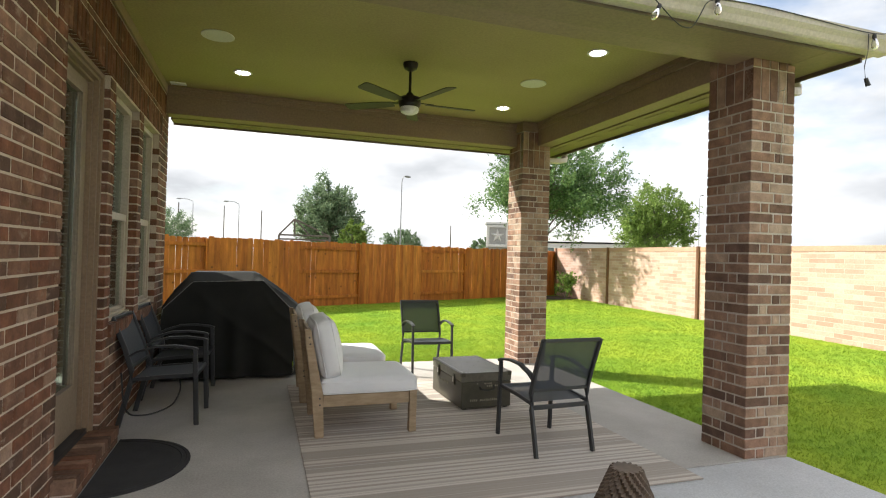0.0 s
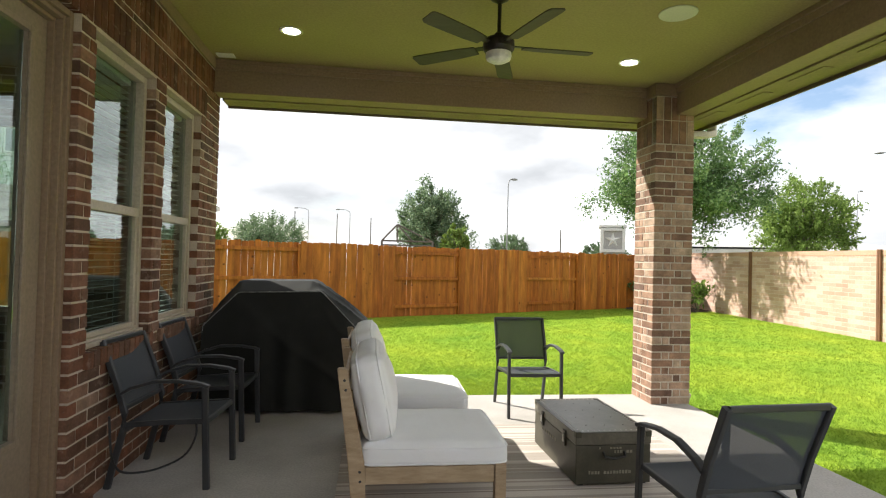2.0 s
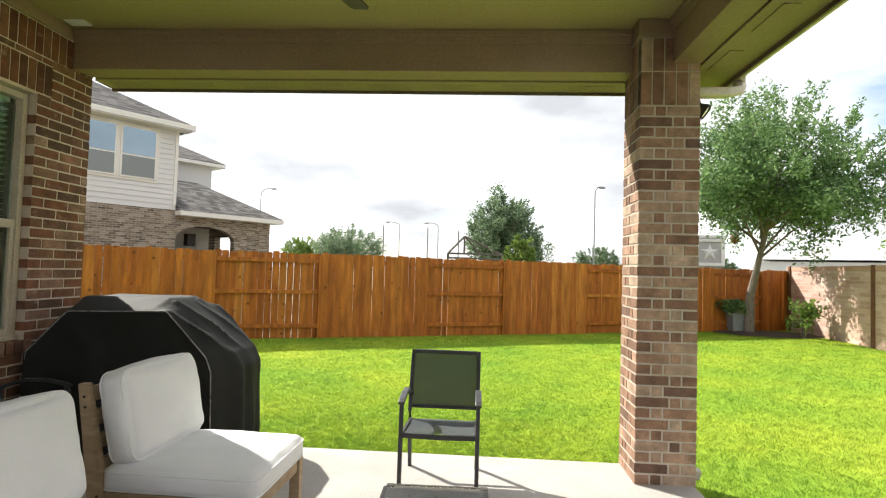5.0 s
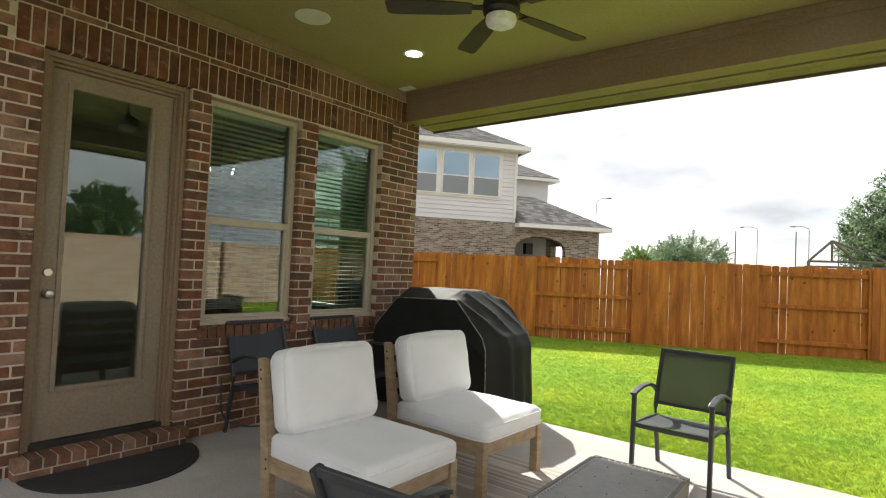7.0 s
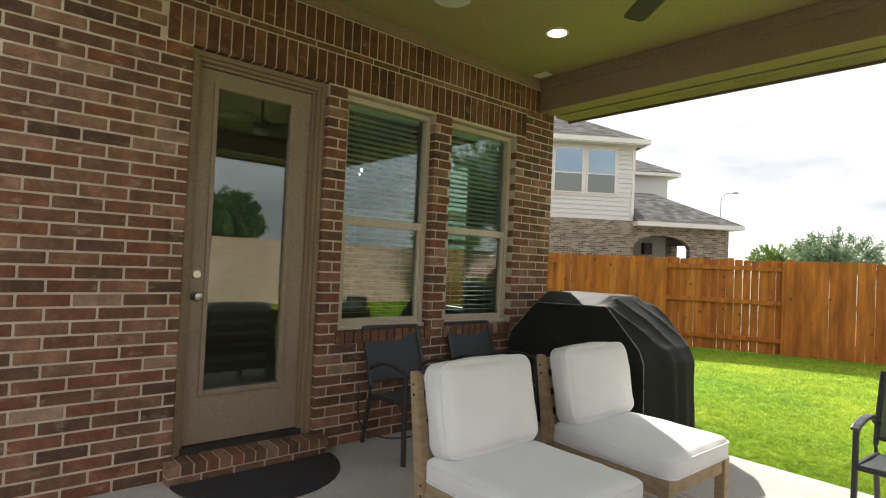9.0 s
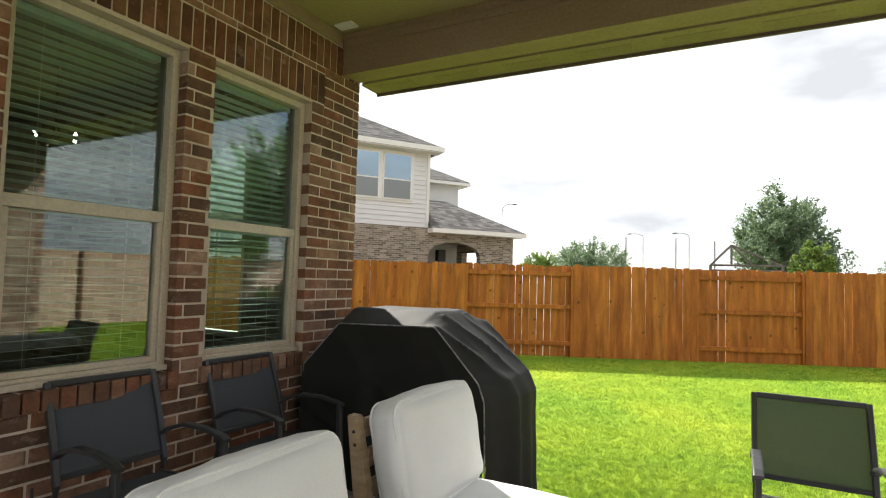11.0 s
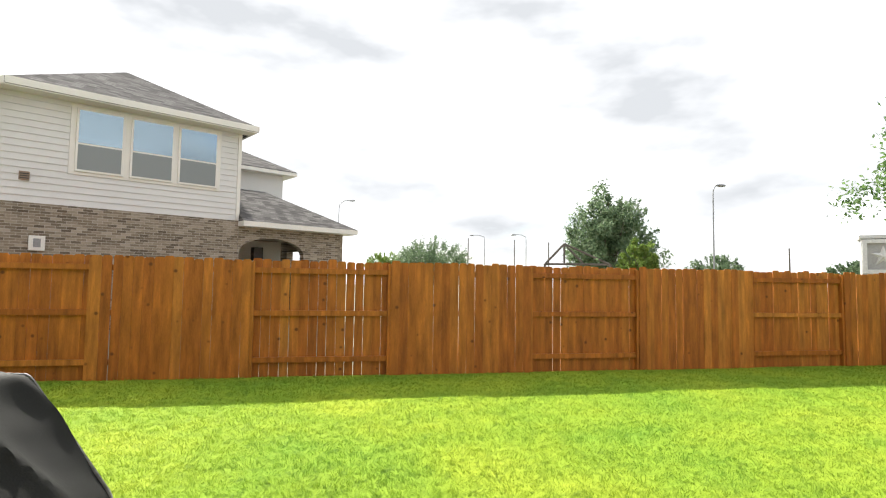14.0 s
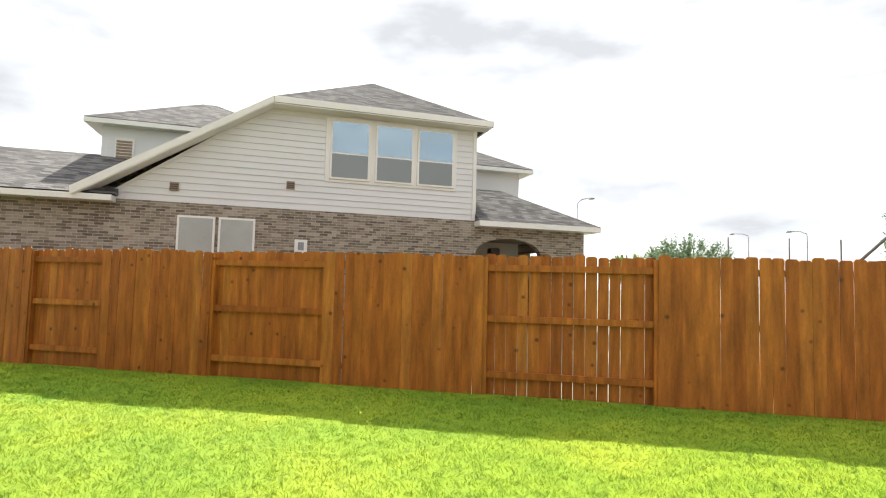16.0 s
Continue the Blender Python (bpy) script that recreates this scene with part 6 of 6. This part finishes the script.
def planter():
    p = thing("planter_box", "square grey planter tub by the fence", "planter", pose(9.97, 19.35, GRASS))
    bm = bmesh.new()
    vs0 = [bm.verts.new((sx * 0.20, sy * 0.20, 0)) for sx, sy in ((-1, -1), (1, -1), (1, 1), (-1, 1))]
    vs1 = [bm.verts.new((sx * 0.27, sy * 0.27, 0.52)) for sx, sy in ((-1, -1), (1, -1), (1, 1), (-1, 1))]
    bm.faces.new(vs0[::-1])
    for k in range(4):
        bm.faces.new((vs0[k], vs0[(k + 1) % 4], vs1[(k + 1) % 4], vs1[k]))
    bm.faces.new(vs1)
    bmesh.ops.bevel(bm, geom=bm.edges[:], offset=0.012, segments=2, affect="EDGES")
    part("tub", bm, M_PLANTER, p)
    part("rim", one_box(-0.29, -0.29, 0.50, 0.29, 0.29, 0.545, bevel=0.01), M_PLANTER, p)
    s = thing("potted_shrub", "low leafy green shrub growing in the planter tub", "shrub", pose(9.8, 19.38, GRASS + 0.545))
    rng = random.Random(6)
    bm = bmesh.new()
    cs = []
    for k in range(40):
        a, r = rng.uniform(0, 6.28), rng.uniform(0.05, 0.62)
        e = Vector((r * math.cos(a), 0.7 * r * math.sin(a), rng.uniform(0.08, 0.30)))
        rod(bm, (0.1 * math.cos(a), 0.1 * math.sin(a), 0), e, 0.008, 0.003, 5, False)
        cs.append(tuple(e))
    part("stem", bm, M_BARK, s)
    leaf_cloud("foliage", cs, 0.06, 22, 0.06, M_LEAF, s, 6)
    b = thing("corner_shrub", "leggy young shrub in the mulch at the wall", "shrub", pose(11.2, 18.2, GRASS))
    bm = bmesh.new()
    cs = []
    for k in range(14):
        a = rng.uniform(0, 6.28)
        e = Vector((0.45 * math.cos(a) * rng.random(), 0.45 * math.sin(a) * rng.random(), rng.uniform(0.4, 0.95)))
        rod(bm, (0, 0, 0), e, 0.014, 0.005, 5, False)
        cs.append(tuple(e))
        cs.append(tuple(e * 0.8))
    part("stem", bm, M_BARK, b)
    leaf_cloud("foliage", cs, 0.08, 16, 0.08, M_LEAF_Y, b, 7)
    bm = bmesh.new()
    n = 30
    ring = [bm.verts.new((10.6 + 1.5 * math.cos(k * 6.2832 / n) * (1 + 0.08 * math.sin(k * 2.1)), 19.0 + 1.0 * math.sin(k * 6.2832 / n), GRASS + 0.015)) for k in range(n)]
    mid = bm.verts.new((10.6, 19.0, GRASS + 0.07))
    for k in range(n):
        bm.faces.new((ring[k], ring[(k + 1) % n], mid))
    tagged(part("mulch_bed", bm, M_SOIL, smooth=True), "dark brown mulch bed under the corner oak", "mulch", kind="structure")
    bf = thing("bird_feeder", "small terracotta bird feeder hanging in the oak", "bird feeder", pose(9.75, 19.1, 2.6))
    bm = bmesh.new()
    lathe(bm, [(0.02, -0.16), (0.10, -0.10), (0.13, 0.0), (0.10, 0.09), (0.02, 0.15)], 14)
    part("body", bm, M_RUST, bf, smooth=True)
    bm = bmesh.new()
    rod(bm, (0, 0, 0.14), (0, 0, 0.75), 0.006, seg=5)
    part("hanger", bm, M_DARK, bf)


planter()

# ---------- grass ----------


def lawn():
    rng = np.random.default_rng(11)
    n = 1500000
    r = 0.4 + 15.0 * rng.random(n) ** 1.15
    a = rng.uniform(-math.pi, math.pi, n)
    x, y = 1.4 + r * np.cos(a), 6.6 + r * np.sin(a)
    keep = (y < 15.02 + FS * x) & (x < 10.68 + 0.065 * y) & (y > 0.5)
    keep &= ~((x < 3.98) & (y < 3.0)) & ~((x < 3.91) & (y < 7.05))
    x, y, r = x[keep], y[keep], r[keep]
    n = len(x)
    # blades lean and grow together in small tufts
    cell = 0.045 + 0.007 * np.floor(r)
    key = (np.floor(x / cell) * 73856093 + np.floor(y / cell) * 19349663).astype(np.int64) % 4096
    tuft_h, tuft_a, tuft_l = rng.uniform(0.55, 1.5, 4096), rng.uniform(0, 2 * math.pi, 4096), rng.uniform(0.0, 0.04, 4096)
    h = rng.uniform(0.012, 0.030, n) * tuft_h[key]
    w = (0.0019 + 0.00036 * r) * rng.uniform(0.7, 1.3, n)
    t = rng.uniform(0, 2 * math.pi, n)
    lx = rng.normal(0, 0.018, n) + tuft_l[key] * np.cos(tuft_a[key])
    ly = rng.normal(0, 0.018, n) + tuft_l[key] * np.sin(tuft_a[key])
    v = np.zeros((n, 3, 3))
    v[:, 0, 0], v[:, 0, 1] = x - w * np.cos(t), y - w * np.sin(t)
    v[:, 1, 0], v[:, 1, 1] = x + w * np.cos(t), y + w * np.sin(t)
    v[:, 2, 0], v[:, 2, 1] = x + lx, y + ly
    v[:, :2, 2] = GRASS - 0.004
    v[:, 2, 2] = GRASS + h
    me = bpy.data.meshes.new("grass")
    me.vertices.add(n * 3)
    me.vertices.foreach_set("co", v.reshape(-1))
    me.loops.add(n * 3)
    me.loops.foreach_set("vertex_index", np.arange(n * 3, dtype=np.int32))
    me.polygons.add(n)
    me.polygons.foreach_set("loop_start", np.arange(0, n * 3, 3, dtype=np.int32))
    me.update()
    me.validate()
    me.materials.append(M_GRASS)
    tagged(new("grass", me), "short mown green lawn grass blades", "grass", kind="stuff")


lawn()

# ---------- bricks of the house wall ----------
WALL_BRICK = brick_mesh("wall_brick", M_BRICK)
SOLDIER_BRICK = brick_mesh("soldier_brick", M_BRICK_S)


def wall_bricks():
    rng = random.Random(9)
    near, rest = [], []
    L, J = 0.245, 0.013

    def put(y0, y1, z0, z1, x0=WALL - 0.095):
        w = rng.uniform(-0.0015, 0.002)
        item = (x0, y0, z0, WALL + w, y1, z1)
        (near if 4.42 < (y0 + y1) / 2 and z0 > 0.28 else rest).append(item)

    k = 0
    while True:
        z0 = k * COURSE + 0.004
        z1 = z0 + COURSE - J
        if z0 + 0.02 > 3.26:
            break
        blocked = []
        for h in ([DOOR] + WINS):
            if z1 > h[2] - (0.10 if h is not DOOR else 0.2) and z0 < h[3] + (0.02 if h is DOOR else 0.0):
                blocked.append((h[0], h[1]))
        if 2.58 < z0 < 2.63:
            blocked = [(3.31, 6.605)]
            for p, q in ((3.316, 3.466), (4.424, 4.571), (5.444, 5.621), (6.474, 6.6)):
                put(p, q, z0, 2.662)
        elif 2.63 <= z0 < 2.90:
            blocked = [(3.31, 6.605)]
        elif z0 >= 2.90:
            blocked = [(3.13, CORNER + 1)]
        y = -1.0 + (0.125 if k % 2 else 0.0)
        end = CORNER
        while y < end:
            a, b = y, min(y + L - J, end)
            y += L
            segs = [(a, b)]
            for p, q in blocked:
                ns = []
                for s, e in segs:
                    if e <= p or s >= q:
                        ns.append((s, e))
                        continue
                    if s < p:
                        ns.append((s, p))
                    if e > q:
                        ns.append((q, e))
                segs = ns
            for s, e in segs:
                if e - s > 0.02:
                    put(s, e, z0, z1)
        k += 1
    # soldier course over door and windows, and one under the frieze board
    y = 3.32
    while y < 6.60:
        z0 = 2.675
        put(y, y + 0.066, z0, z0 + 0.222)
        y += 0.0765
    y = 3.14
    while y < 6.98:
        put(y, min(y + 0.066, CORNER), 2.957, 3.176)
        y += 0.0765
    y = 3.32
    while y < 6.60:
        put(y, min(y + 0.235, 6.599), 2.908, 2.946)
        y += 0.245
    # rowlock sills
    for y0, y1, z0, z1 in WINS:
        y = y0 - 0.02
        while y < y1 + 0.0:
            rest.append((WALL - 0.06, y, z0 - 0.098, WALL + 0.022, y + 0.066, z0 - 0.006))
            y += 0.0765
    y = DOOR[0] - 0.05
    while y < DOOR[1] + 0.04:
        rest.append((WALL - 0.10, y, 0.052, WALL + 0.11, y + 0.066, 0.118))
        y += 0.0765
    y = DOOR[0] - 0.05
    while y < DOOR[1] + 0.04:
        rest.append((WALL - 0.10, y, 0.002, WALL + 0.108, min(y + 0.19, DOOR[1] + 0.05), 0.043))
        y += 0.20
    part("sill_mortar", one_box(WALL - 0.09, DOOR[0] - 0.048, 0.0, WALL + 0.103, DOOR[1] + 0.05, 0.112), M_MORTAR, HOUSE_WALL)
    near.sort(key=lambda b: -b[1])
    rest += near[300:]
    for b in near[:300]:
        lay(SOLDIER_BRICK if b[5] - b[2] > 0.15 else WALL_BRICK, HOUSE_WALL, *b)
    src = unit_brick()
    src.verts.ensure_lookup_table()
    uv = np.array([v.co[:] for v in src.verts])
    fs = [[v.index for v in f.verts] for f in src.faces]
    src.free()
    upright = lambda b: b[5] - b[2] > 0.15
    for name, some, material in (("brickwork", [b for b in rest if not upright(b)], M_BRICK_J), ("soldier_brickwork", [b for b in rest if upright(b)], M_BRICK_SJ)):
        verts, faces = [], []
        for i, (x0, y0, z0, x1, y1, z1) in enumerate(some):
            c = np.array(((x0 + x1) / 2, (y0 + y1) / 2, (z0 + z1) / 2))
            verts.append(uv * np.array((x1 - x0, y1 - y0, z1 - z0)) + c)
            faces += [[k + i * len(uv) for k in f] for f in fs]
        me = bpy.data.meshes.new(name)
        me.from_pydata(np.concatenate(verts).tolist(), [], faces)
        me.materials.append(material)
        ob = new(name, me)
        ob.parent = HOUSE_WALL
        ob["kind"] = "stuff"


wall_bricks()
